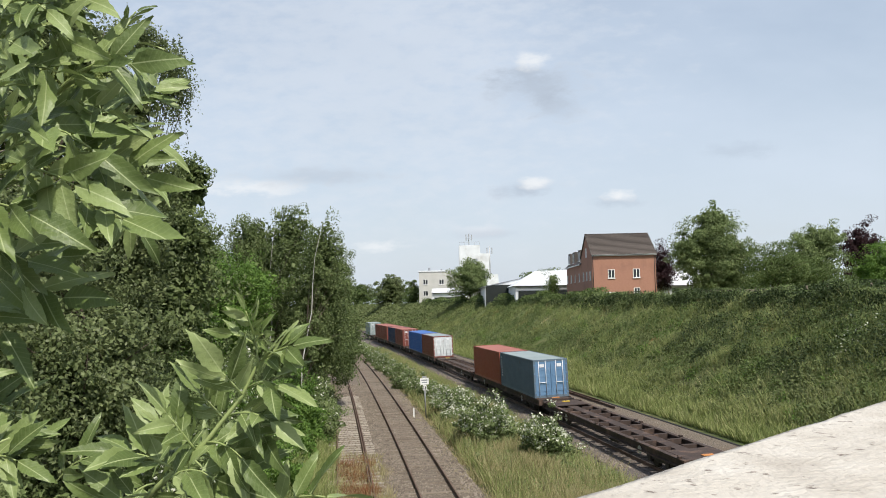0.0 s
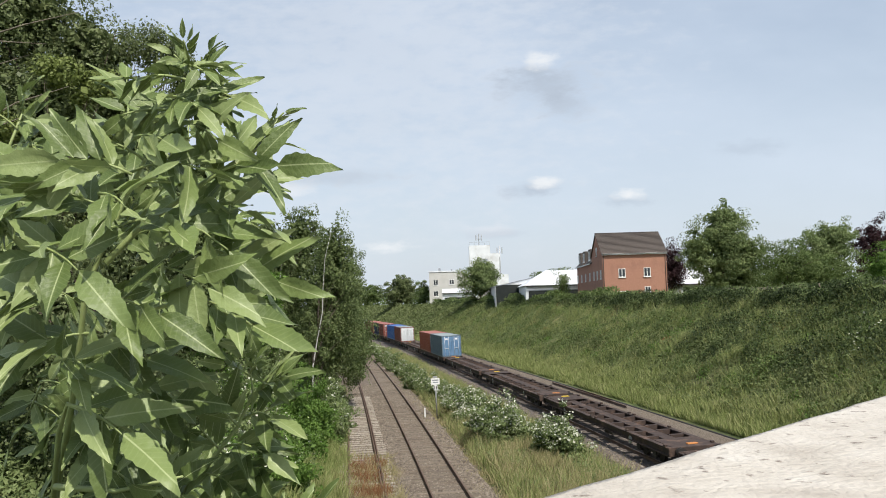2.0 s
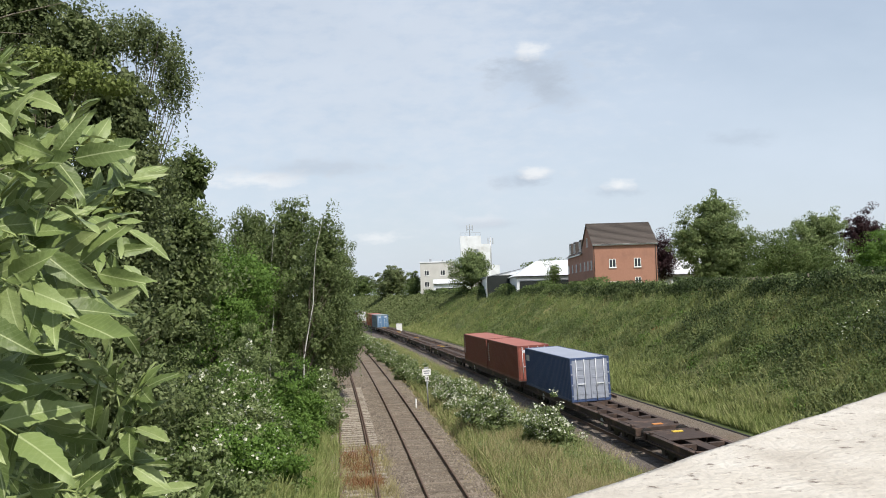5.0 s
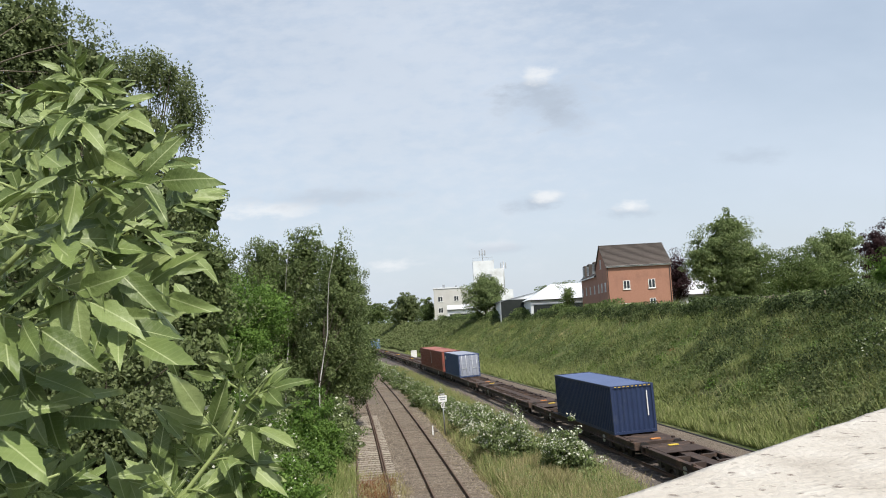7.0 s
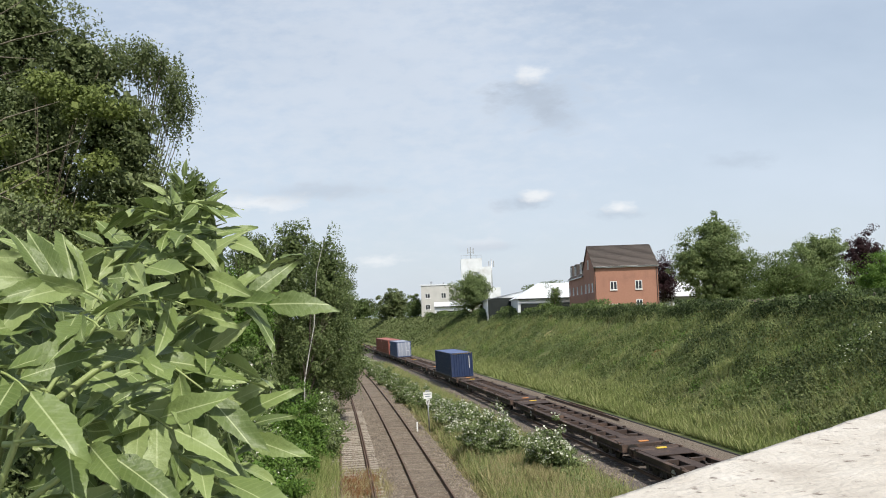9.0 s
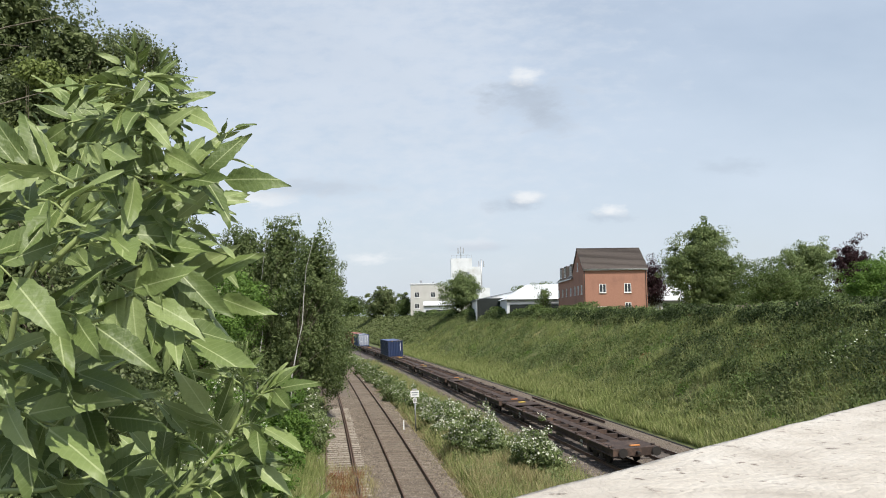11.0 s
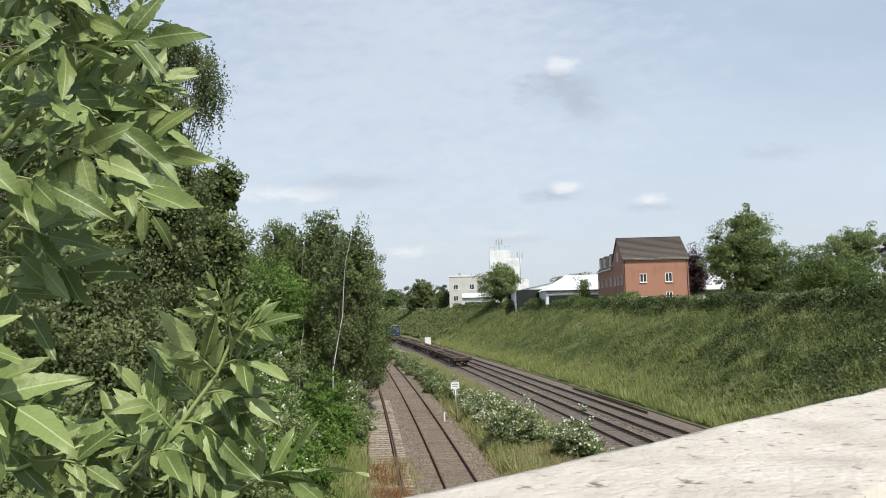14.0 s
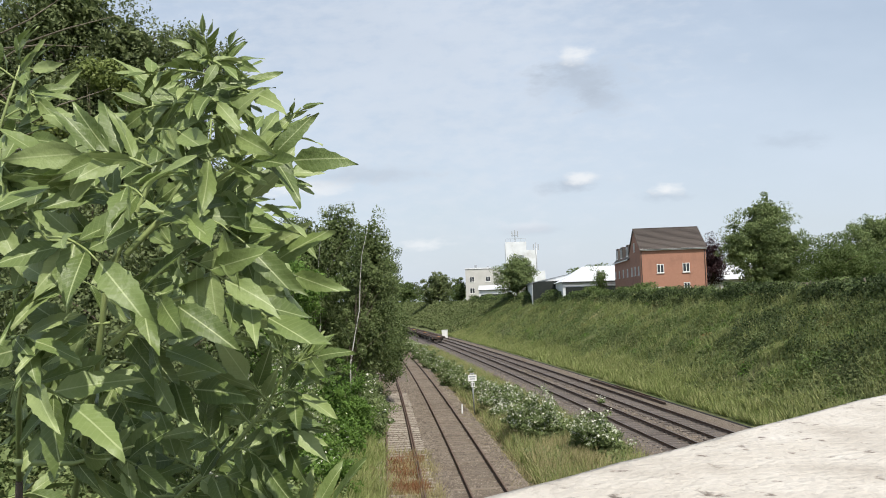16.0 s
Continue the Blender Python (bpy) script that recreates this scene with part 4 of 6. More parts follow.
# wagons: near and far end along the line at the start of the clip
TRAIN_SPEED = 22.4
moving = []
ends = [190.5, 168.9, 147.3, 125.7, 98.2, 76.9, 54.2, 33.1, 12.0, -9.1, -30.2, -52.6, -73.7, -94.8, -115.9, -138.6, -161.3, -184.0, -206.8]
protos = {}
for a, b in zip(ends, ends[1:]):
    n = round(a - b, 1) * 1.0145 - 0.1
    key = round(n, 2)
    if key not in protos:
        protos[key] = flat_wagon(n, 1)
        w = protos[key]
    else:
        w = copy_thing(protos[key], pose(0, 0, 0))
    moving.append((w, (a + b) / 2, 0.04))
K = 1.0145
for far, near, spec in (
        (187, 177.6, dict(label="grey-green steel container on a flat wagon", side=M["c_grey"])),
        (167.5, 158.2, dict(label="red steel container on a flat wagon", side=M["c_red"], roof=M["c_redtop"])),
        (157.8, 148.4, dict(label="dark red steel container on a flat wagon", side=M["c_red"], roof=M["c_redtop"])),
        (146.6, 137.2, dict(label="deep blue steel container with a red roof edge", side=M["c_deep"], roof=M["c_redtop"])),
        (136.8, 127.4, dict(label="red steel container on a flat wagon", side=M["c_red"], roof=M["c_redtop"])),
        (120.6, 108.6, dict(label="bright blue steel container on a flat wagon", side=M["c_blue"])),
        (108.2, 98.9, dict(label="dark red container with white doors", side=M["c_red"], roof=M["c_grey"], door=M["c_white"])),
        (75.6, 65.6, dict(label="orange-red steel container on a flat wagon", side=M["c_orange"], roof=M["c_redtop"])),
        (65.3, 55.7, dict(label="slate-blue steel container with mid-blue doors", side=M["c_slate"], roof=M["c_grey"], door=M["c_blue_door"], mark=True)),
        (-30.9, -40.9, dict(label="red steel container with a paler roof", side=M["c_red"], roof=M["c_redtop"], mark=True)),
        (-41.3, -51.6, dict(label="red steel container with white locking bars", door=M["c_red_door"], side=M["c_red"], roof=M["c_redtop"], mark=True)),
        (-53.7, -63.8, dict(label="navy steel container with a paler blue roof", side=M["c_navy"], roof=M["c_top"], door=M["c_top"], mark=False)),
        (-102.0, -112.6, dict(label="deep blue steel container with a plain ribbed end", side=M["c_deep"], roof=M["c_deeptop"], door_near=False, yellow_top=True))):
    c = container(length=(far - near) * K, **spec)
    moving.append((c, (far + near) / 2, 1.045))


# ---- trees and shrubs ----
def crown_points(blobs, n, rng, clump=0.45, tall=0.65):
    """Leaf centres in many small clumps that fill the blobs, with gaps between them, and the way each leaf faces."""
    vol = np.array([b[3] * b[4] * b[5] for b in blobs]) ** 0.8
    share_n = (n * vol / vol.sum()).astype(int)
    pts, mids, outs = [], [], []
    for b, k in zip(blobs, share_n):
        m = max(8, int(k / 85))
        d = rng.normal(size=(m, 3))
        d /= np.linalg.norm(d, axis=1)[:, None]
        ragged = 1 + 0.20 * np.sin(d[:, 0] * 6 + b[0] * 3) + 0.20 * np.sin(d[:, 2] * 7 + d[:, 1] * 4 + b[2])
        r = rng.random(m) ** 0.36 * ragged * rng.uniform(0.85, 1.1, m)
        mid = np.array(b[:3]) + d * r[:, None] * np.array(b[3:6])
        which = rng.integers(0, m, k)
        size = clump * rng.uniform(0.45, 1.35, m)
        off = rng.normal(size=(k, 3))
        off *= (np.minimum(1.0, 1.5 / np.linalg.norm(off, axis=1)))[:, None]
        pts.append(mid[which] + off * size[which][:, None] * np.array([1, 1, tall]))
        outs.append(off * 0.9 + d[which] * 0.9 + np.array([0.1, -0.15, 0.7]))
        mids.append(mid)
    return np.concatenate(pts), np.concatenate(mids), np.concatenate(outs)


def tree(name, label, x, y, z, blobs, n, leaf, mat, bark, trunk_r, top, seed, category="tree", clump=0.45, limbs=26, lean=(0, 0), hang=0.0, blossom=0, group="", inner=True, strands=0):
    """A tapered trunk with limbs and a crown of many small leaves. Blobs are in the tree's own space."""
    rng = np.random.default_rng(seed)
    t = root(name, pose(x, y, z), label, category, group)
    pts, mids, outs = crown_points(blobs, n, rng, clump, 1.1 if hang else 0.65)
    pts[:, 2] = np.maximum(pts[:, 2], 0.05)
    if hang:
        pts[:, 2] -= hang * rng.random(len(pts)) ** 2
    bm = bmesh.new()
    steps = 7
    line = [Vector((lean[0] * (i / steps) ** 1.3 + 0.12 * math.sin(i * 1.7 + seed) * (i > 0), lean[1] * i / steps + 0.1 * math.cos(i * 1.3 + seed) * (i > 0), -0.3 + (top + 0.3) * i / steps)) for i in range(steps + 1)]
    tube(bm, line, [trunk_r * (1 - 0.85 * i / steps) for i in range(steps + 1)], 9)
    part("trunk", bm, bark, t)
    pick = rng.permutation(len(mids))[:limbs]
    for j in pick:
        bm = bmesh.new()
        e = Vector(mids[j])
        k = min(steps - 1, max(1, int((e.z * 0.62) / max(top, 0.1) * steps)))
        s = line[k]
        if e.z < s.z:
            s = line[1]
        mid = s.lerp(e, 0.5) + Vector((0, 0, 0.10 * (e - s).length))
        r = trunk_r * (0.42 - 0.03 * k)
        part("limb", tube(bm, [s, mid, e], [max(r, 0.012), max(r * 0.55, 0.009), 0.006], 5), M["bark"], t)
    if strands:
        # leaves strung along thin hanging twigs at the rim of the crown
        k = rng.integers(0, len(mids), strands)
        top_p = mids[k] + rng.normal(size=(strands, 3)) * clump * 0.9
        ln = rng.uniform(0.3, 1.1, strands)
        sway = rng.normal(0, 0.10, (strands, 2)) + np.array([0.10, 0.0])
        u = np.linspace(0, 1, 15)
        hangers = np.stack([top_p[:, None, 0] + sway[:, :1] * u * ln[:, None], top_p[:, None, 1] + sway[:, 1:] * u * ln[:, None], top_p[:, None, 2] - u * ln[:, None]], -1).reshape(-1, 3)
        hangers += rng.normal(0, 0.035, hangers.shape)
        pts, outs = np.concatenate([pts, hangers]), np.concatenate([outs, rng.normal(size=hangers.shape) + np.array([0.2, -0.4, 0.3])])
    v, f = leaf_quads(pts, leaf, 0.55, 0.3, rng, outs, 0.42)
    # larger shaded leaf masses deep inside the crown
    deep = []
    for b in blobs:
        d = rng.normal(size=(max(60, n // 26), 3))
        d /= np.linalg.norm(d, axis=1)[:, None]
        deep.append(np.array(b[:3]) + d * (rng.random(len(d)) ** 0.6 * 0.66 * (1 + 0.3 * np.sin(d[:, 0] * 7 + d[:, 2] * 9 + b[2]) + 0.25 * np.sin(d[:, 1] * 8 + d[:, 2] * 5)))[:, None] * np.array(b[3:6]))
    deep = np.concatenate(deep) if inner else pts[:40].copy()
    deep[:, 2] = np.maximum(deep[:, 2], 0.2)
    v2, f2 = leaf_quads(deep, leaf * 2.0, 0.7, 0.3, rng, None, 0.6)
    np_mesh("crown", np.concatenate([v, v2]), np.concatenate([f, f2 + len(v)]), mat, t)
    if blossom:
        m = mids[rng.integers(0, len(mids), blossom)]
        keep = m[:, 2] > np.median(mids[:, 2]) * 0.75
        m = m[keep]
        m = m + rng.normal(size=m.shape) * clump * 0.5 + np.array([0.0, -0.08, 0.10])
        v, f = leaf_quads(m, leaf * 1.1, 0.9, 0.8, rng)
        np_mesh("blossom", v, f, M["blossom"], t, "clusters of white blossom")
    return t


def gz(x, y):
    return float(land(x, y))


# large trees on the bank beside the bridge
tall = tree("tall_bank_tree", "tall dark-leaved tree on the bank beside the bridge", -13.4, 27.0, gz(-13.4, 27.0),
            [(-1, 0, 8.0, 3.6, 3.6, 4.6), (1.0, 0, 13.3, 1.4, 1.6, 1.6), (-1.4, 0, 15.0, 2.1, 2.4, 2.2), (-0.2, -1, 11.2, 2.2, 2.0, 2.2), (2.2, 0, 11.0, 1.5, 1.8, 1.8), (2.6, 0, 8.6, 1.6, 2.2, 2.2), (-4, 1, 13, 3.6, 3, 4), (2.4, 0, 6.2, 2.0, 2.2, 2.6), (-6, 0, 8, 3.5, 3, 5)], 120000, 0.125, M["leaf_dark"], M["bark"], 0.26, 13.0, 11, hang=0.3, limbs=60, clump=0.36, strands=260)
tree("drooping_birch", "thin drooping birch top against the sky", -11.6, 28.0, gz(-11.6, 28.0),
     [(0.4, 0, 15.1, 0.8, 0.8, 0.6), (1.3, 0, 14.7, 0.8, 0.8, 0.7), (2.1, 0, 14.2, 0.45, 0.6, 0.7), (1.7, 0, 13.0, 0.5, 0.6, 0.8), (2.2, 0, 13.3, 0.35, 0.5, 0.5)], 4200, 0.105, M["leaf_dark"], M["bark"], 0.10, 14.6, 15, hang=0.4, limbs=22, clump=0.26, lean=(1.3, 0), inner=False, strands=330)
tree("ash_tree", "ash with yellow-green leaf sprays before the dark tree", -12.5, 24.5, gz(-12.5, 24.5),
     [(1.2, 0, 11.8, 0.8, 0.7, 0.5), (2.2, 0, 11.5, 0.6, 0.6, 0.4), (0, 0, 12.3, 0.9, 0.7, 0.5), (-0.6, 0, 9.1, 0.8, 0.7, 0.5), (0.6, 0, 8.4, 0.8, 0.7, 0.4), (1.3, 0, 7.0, 0.7, 0.6, 0.4), (0, 0, 7.3, 0.7, 0.7, 0.4), (1.9, 0, 7.8, 0.6, 0.6, 0.35), (-1.5, 0, 10.6, 0.9, 0.7, 0.5), (1.6, 0, 9.8, 0.5, 0.6, 0.35)],
     9000, 0.15, M["leaf_spray"], M["bark"], 0.06, 11.0, 16, limbs=10, clump=0.26, inner=False)
rb = np.random.default_rng(9)
for i in range(24):
    a = Vector((rb.uniform(-4.5, -0.5), rb.uniform(-4.4, -3.2), rb.uniform(5.0, 13.0)))
    e = a + Vector((rb.uniform(1.6, 3.6), rb.uniform(-0.6, 0.2), rb.uniform(-0.6, 1.5)))
    part("bare_limb", tube(bmesh.new(), [a, a.lerp(e, 0.5) + Vector((0, 0, rb.uniform(-0.2, 0.3))), e], [0.035, 0.022, 0.006], 5), M["timber"], tall)
tree("ash_tree", "mid-green ash tree among the bank trees", -14.6, 34.0, gz(-14.6, 34.0),
     [(1.6, 0, 5.2, 3.0, 2.6, 3.8), (3.3, 0.5, 9.7, 1.15, 1.2, 1.2), (2.2, 0.3, 8.0, 1.9, 1.7, 1.9), (3.3, 0, 7.0, 1.5, 1.5, 1.6), (3.0, 0, 4.6, 1.8, 2.0, 2.4), (-2, 0, 7, 3.5, 3, 4)], 56000, 0.18, M["leaf_birch"], M["bark"], 0.20, 9.5, 12, limbs=45)
tree("bank_tree", "shady broadleaf tree at the foot of the bank", -10.2, 22.5, gz(-10.2, 22.5),
     [(0, 0, 3.2, 2.8, 2.6, 3.0), (-2, 0, 6, 3.0, 2.4, 3.0)], 42000, 0.14, M["leaf_dark"], M["bark"], 0.16, 6.5, 13, limbs=40)
tree("bank_tree", "bushy bright tree behind the birches", -14.6, 50.0, gz(-14.6, 50.0),
     [(0, 0, 4.4, 3.4, 3.0, 3.8), (2.0, 1.0, 6.6, 2.0, 2.0, 1.8)], 36000, 0.15, M["leaf_light"], M["bark"], 0.18, 7.0, 14, limbs=30)
# birches beside the siding
def birch(i, bx, by, hh, blobs, lean, bark, tr):
    tree("silver_birch", "slender silver birch with pale bark and fine leaves", bx, by, gz(bx, by), blobs, 36000 if i < 5 else 12000, 0.15, M["leaf_birch"], M[bark], tr * 0.6, hh - 1.0, 20 + i, clump=0.30, limbs=26, lean=lean, hang=0.25, strands=220, group="birches beside the siding")


birch(0, -9.9, 53.0, 13.2, [(0.9, 2.5, 8.2, 2.2, 1.8, 3.6), (0.7, 2.8, 5.0, 2.7, 2.2, 3.4), (1.3, 2.2, 10.6, 1.4, 1.3, 2.8)], (1.4, 0.6), "birch_bark", 0.10)
birch(1, -12.7, 56.5, 13.0, [(0.4, 1.8, 8.4, 3.0, 2.2, 3.6), (0, 1.8, 4.8, 3.2, 2.4, 3.2), (1.3, 1.6, 11.2, 1.9, 1.6, 2.9)], (0.4, 0), "birch_bark", 0.075)
birch(2, -15.4, 58.5, 11.0, [(0.4, 1.4, 7.6, 3.0, 2.2, 3.6), (0, 1.2, 4.6, 3.2, 2.4, 3.2), (0.8, 1.0, 10.2, 2.0, 1.6, 2.4)], (-0.3, 0), "bark", 0.10)
birch(3, -10.6, 61.0, 12.0, [(1.6, 1.2, 6.6, 2.0, 2.0, 4.2), (1.9, 1.2, 4.0, 2.2, 2.0, 3.0), (1.9, 1.2, 9.0, 1.5, 1.4, 2.8)], (0.8, 0), "bark", 0.10)
birch(4, -17.6, 56.0, 9.5, [(0, 1.0, 6.6, 2.2, 2.0, 3.4)], (0, 0), "bark", 0.1)
birch(5, -12.2, 70.0, 11.0, [(1.0, 0, 5.0, 2.4, 2.2, 4.4)], (0.5, 0), "bark", 0.1)
birch(6, -15.0, 82.0, 10.0, [(1.2, 0, 4.6, 2.4, 3.0, 4.2)], (0.5, 0), "bark", 0.1)
# low bushes at the foot of the bank
for i, (bx, by, rx, ry, rz, mat, bl) in enumerate((
        (-8.6, 41.5, 1.3, 1.6, 2.3, "leaf_light", 0), (-7.6, 46.5, 1.1, 1.8, 1.9, "leaf", 300), (-9.8, 36.5, 1.8, 1.8, 2.0, "leaf_light", 300),
        (-8.2, 52.0, 1.0, 2.0, 1.7, "leaf", 200), (-9.0, 33.0, 1.6, 1.6, 1.7, "leaf", 120), (-7.4, 37.5, 0.9, 1.2, 1.1, "leaf_light", 60), (-9.6, 58.0, 1.1, 2.4, 1.9, "leaf_dark", 120),
        (-11.4, 64.0, 1.2, 2.6, 2.2, "leaf_dark", 0), (-7.0, 29.5, 1.4, 1.6, 1.4, "leaf_light", 90), (-9.6, 29.0, 1.8, 1.8, 2.2, "leaf", 90), (-11.6, 44.5, 2.0, 2.4, 3.4, "leaf", 0),
        (-11.2, 41.5, 1.6, 1.6, 1.9, "leaf_shrub", 700), (-10.2, 38.8, 1.4, 1.6, 1.6, "leaf_shrub", 600), (-9.2, 35.0, 1.4, 1.6, 1.5, "leaf_shrub", 500), (-8.5, 31.6, 1.4, 1.6, 1.4, "leaf_shrub", 400),
        (-8.0, 27.6, 1.5, 1.6, 1.4, "leaf_light", 200), (-10.6, 32.0, 1.5, 1.7, 1.6, "leaf_shrub", 300), (-7.8, 24.0, 1.5, 1.6, 1.5, "leaf_shrub", 200), (-7.9, 43.6, 1.0, 1.3, 1.8, "leaf_light", 0))):
    tree("bush", "leafy bush at the foot of the bank", bx, by, gz(bx, by), [(0, 0, rz * 0.75, rx, ry, rz), (0.3 * rx, 0.4, rz * 0.5, rx, ry * 0.8, rz * 0.7)], 8500, 0.13, M["leaf_shrub" if mat == "leaf" else mat], M["bark"], 0.05, rz * 1.1, 40 + i, "bush", 0.26, 12, blossom=bl, group="bushes on the bank")
# flowering shrubs between the lines
for i, (bx, by, r, hgt, n) in enumerate(((2.1, 45.2, 2.0, 1.75, 22000), (4.8, 40.2, 1.35, 1.65, 14000), (0.3, 56.0, 1.6, 1.35, 11000), (1.9, 51.0, 1.2, 1.1, 8000), (-0.6, 63.0, 1.3, 1.0, 7000), (-2.6, 71.0, 1.6, 1.1, 7000),
                                         (-5.2, 84.0, 1.6, 1.4, 7000), (-7.6, 96.0, 1.7, 1.5, 6000), (-3.8, 78.0, 1.2, 1.0, 5000), (-10.6, 112.0, 1.8, 1.7, 6000), (-14.0, 128.0, 2.0, 1.7, 6000), (-6.6, 90, 1.2, 1.2, 4000), (0.9, 60.0, 1.3, 1.1, 7000), (-1.6, 67.0, 1.4, 1.1, 7000), (-4.2, 75.0, 1.3, 1.2, 6000), (-9.0, 104.0, 1.6, 1.5, 6000), (0.2, 52.6, 0.8, 0.7, 4000))):
    tree("flowering_shrub", "green shrub with white blossom between the lines", bx, by, gz(bx, by), [(0, 0, hgt * 0.7, r * 0.8, r, hgt * 0.75), (0.3 * r, -0.3 * r, hgt * 0.45, r * 0.7, r * 0.7, hgt * 0.5), (-0.35 * r, 0.3 * r, hgt * 0.5, r * 0.6, r * 0.7, hgt * 0.55)],
         n, 0.11, M["leaf_shrub"], M["bark"], 0.035, hgt, 70 + i, "shrub", 0.22, 14, blossom=(2600, 1700, 1500, 500, 800, 600, 260)[min(i, 6)], group="shrubs between the lines")
# trees on the land above the cutting
def broadleaf(i, bx, by, blobs, n, mat, leaf, label):
    tree("broadleaf_tree", label, bx, by, gz(bx, by), blobs, n, leaf, M[mat], M["bark"], 0.3, max(b[2] for b in blobs), 100 + i, clump=0.7, limbs=26)


broadleaf(0, 41.3, 125, [(0, 0, 8.0, 5.2, 4.5, 4.8), (0.6, 0, 12.0, 3.2, 2.8, 3.0), (3.6, 0, 7.0, 3.2, 3, 3.4), (-3.6, 0, 7.0, 2.8, 3, 3.4), (1, 0, 3.0, 5.4, 4, 3.0)], 40000, "leaf_shrub", 0.30, "broad green tree behind the cutting")
broadleaf(1, 59.5, 130, [(0, 0, 6.2, 5.6, 5, 4.8), (1.5, 0, 9.2, 3.4, 3, 2.6), (-3, 0, 4.5, 3, 3, 3)], 26000, "leaf_shrub", 0.30, "broad green tree beyond the hedge")
broadleaf(2, 48.6, 118, [(0, 0, 4.6, 4.2, 4, 3.9), (3.5, 0, 3.2, 3.2, 3, 3.0)], 18000, "leaf", 0.24, "dark round tree beyond the hedge")
broadleaf(3, 78, 150, [(0, 0, 8.6, 4.2, 4, 4.6)], 12000, "leaf_red", 0.32, "dark copper-leaved tree in the distance")
broadleaf(4, 70.5, 126, [(0, 0, 5.4, 5.2, 4, 4.0), (-3, 0, 3.4, 3.4, 3, 3)], 18000, "leaf_light", 0.30, "bright green tree beyond the hedge")
broadleaf(5, 66, 108, [(0, 0, 3.4, 4.2, 4, 2.6)], 12000, "leaf_hedge", 0.26, "bushy tree beyond the hedge")
broadleaf(6, 36.5, 137, [(0, 0, 5.4, 2.4, 3, 4.0)], 9000, "leaf_red", 0.28, "dark copper tree behind the house")
broadleaf(7, 5.2, 182, [(0, 0, 5.6, 4.7, 4.0, 4.4), (0.6, 0, 8.0, 2.8, 2.8, 2.4)], 26000, "leaf_shrub", 0.30, "round green tree before the white tower")
broadleaf(8, -21.7, 300, [(0, 0, 4.6, 7.2, 6, 6.0), (0.8, 0, 8, 4.6, 4.6, 3.6)], 20000, "leaf_dark", 0.5, "dark round tree at the end of the cutting")
broadleaf(9, -11.2, 262, [(0, 0, 4.2, 2.1, 2.1, 4.2)], 7000, "leaf", 0.4, "small tree before the cream building")
broadleaf(10, 24.5, 200, [(0, 0, 5.2, 5.5, 4, 3.4)], 10000, "leaf", 0.36, "tree behind the white warehouse")
broadleaf(11, 18.2, 138.5, [(0, 0, 3.4, 1.0, 1.0, 2.4)], 2500, "leaf", 0.22, "thin young tree before the warehouse")
broadleaf(12, -44, 395, [(0, 0, 5.0, 9, 8, 6.0)], 12000, "leaf", 0.6, "green tree at the far end of the cutting")
broadleaf(13, -54, 420, [(0, 0, 6.0, 10, 8, 7)], 12000, "leaf_dark", 0.6, "dark tree at the far end of the cutting")


def scatter(name, label, x, y, mat, kind, size, width=0.5, lift=0.0, seed=1, category="undergrowth"):
    rng = np.random.default_rng(seed)
    z = land(x, y) + np.where((x - main_x(y) > 7.5) | (x - branch_x(y) < -6), bumps(x, y), 0)
    c = np.stack([x, y, z + lift * rng.random(len(x))], 1)
    v, f = leaf_quads(c, size, width, 0.5, rng, np.array([-0.25, -0.3, 1.3]), 0.38) if kind == "leaf" else blade_quads(c, size, width, rng)
    return tagged(np_mesh(name, v, f, mat), label, category, kind="stuff")


R2 = np.random.default_rng(77)


def patches(o0, o1, y0, y1, n, centre, clumps, spread, power=1.6):
    """Clumped positions along the line, denser near its start."""
    cy = y0 + (y1 - y0) * R2.random(clumps) ** power
    co = R2.uniform(o0, o1, clumps)
    w = R2.integers(0, clumps, n)
    s = spread * R2.uniform(0.4, 1.4, clumps)
    yy = cy[w] + R2.normal(size=n) * s[w]
    oo = np.clip(co[w] + R2.normal(size=n) * s[w], o0, o1)
    return centre(yy) + oo, yy


def mounds(name, label, o0, o1, y0, y1, count, radius, per, mat, leaf, seed, power=1.5, hgt=0.8):
    """Low leafy mounds scattered along the cutting side."""
    rng = np.random.default_rng(seed)
    cy = y0 + (y1 - y0) * rng.random(count) ** power
    cx = main_x(cy) + rng.uniform(o0, o1, count)
    r = radius * rng.uniform(0.5, 1.5, count)
    w = np.repeat(np.arange(count), per)
    d = rng.normal(size=(len(w), 3))
    d /= np.linalg.norm(d, axis=1)[:, None]
    d[:, 2] = np.abs(d[:, 2])
    rr = (r[w] * rng.uniform(0.6, 1.05, len(w)))[:, None]
    x, y = cx[w] + d[:, 0] * rr[:, 0], cy[w] + d[:, 1] * rr[:, 0]
    z = land(x, y) + bumps(x, y) + d[:, 2] * rr[:, 0] * hgt
    v, f = leaf_quads(np.stack([x, y, z], 1), leaf, 0.6, 0.5, rng, d * 1.2 + np.array([-0.1, -0.25, 0.7]), 0.28)
    return tagged(np_mesh(name, v, f, mat), label, "undergrowth", kind="stuff")


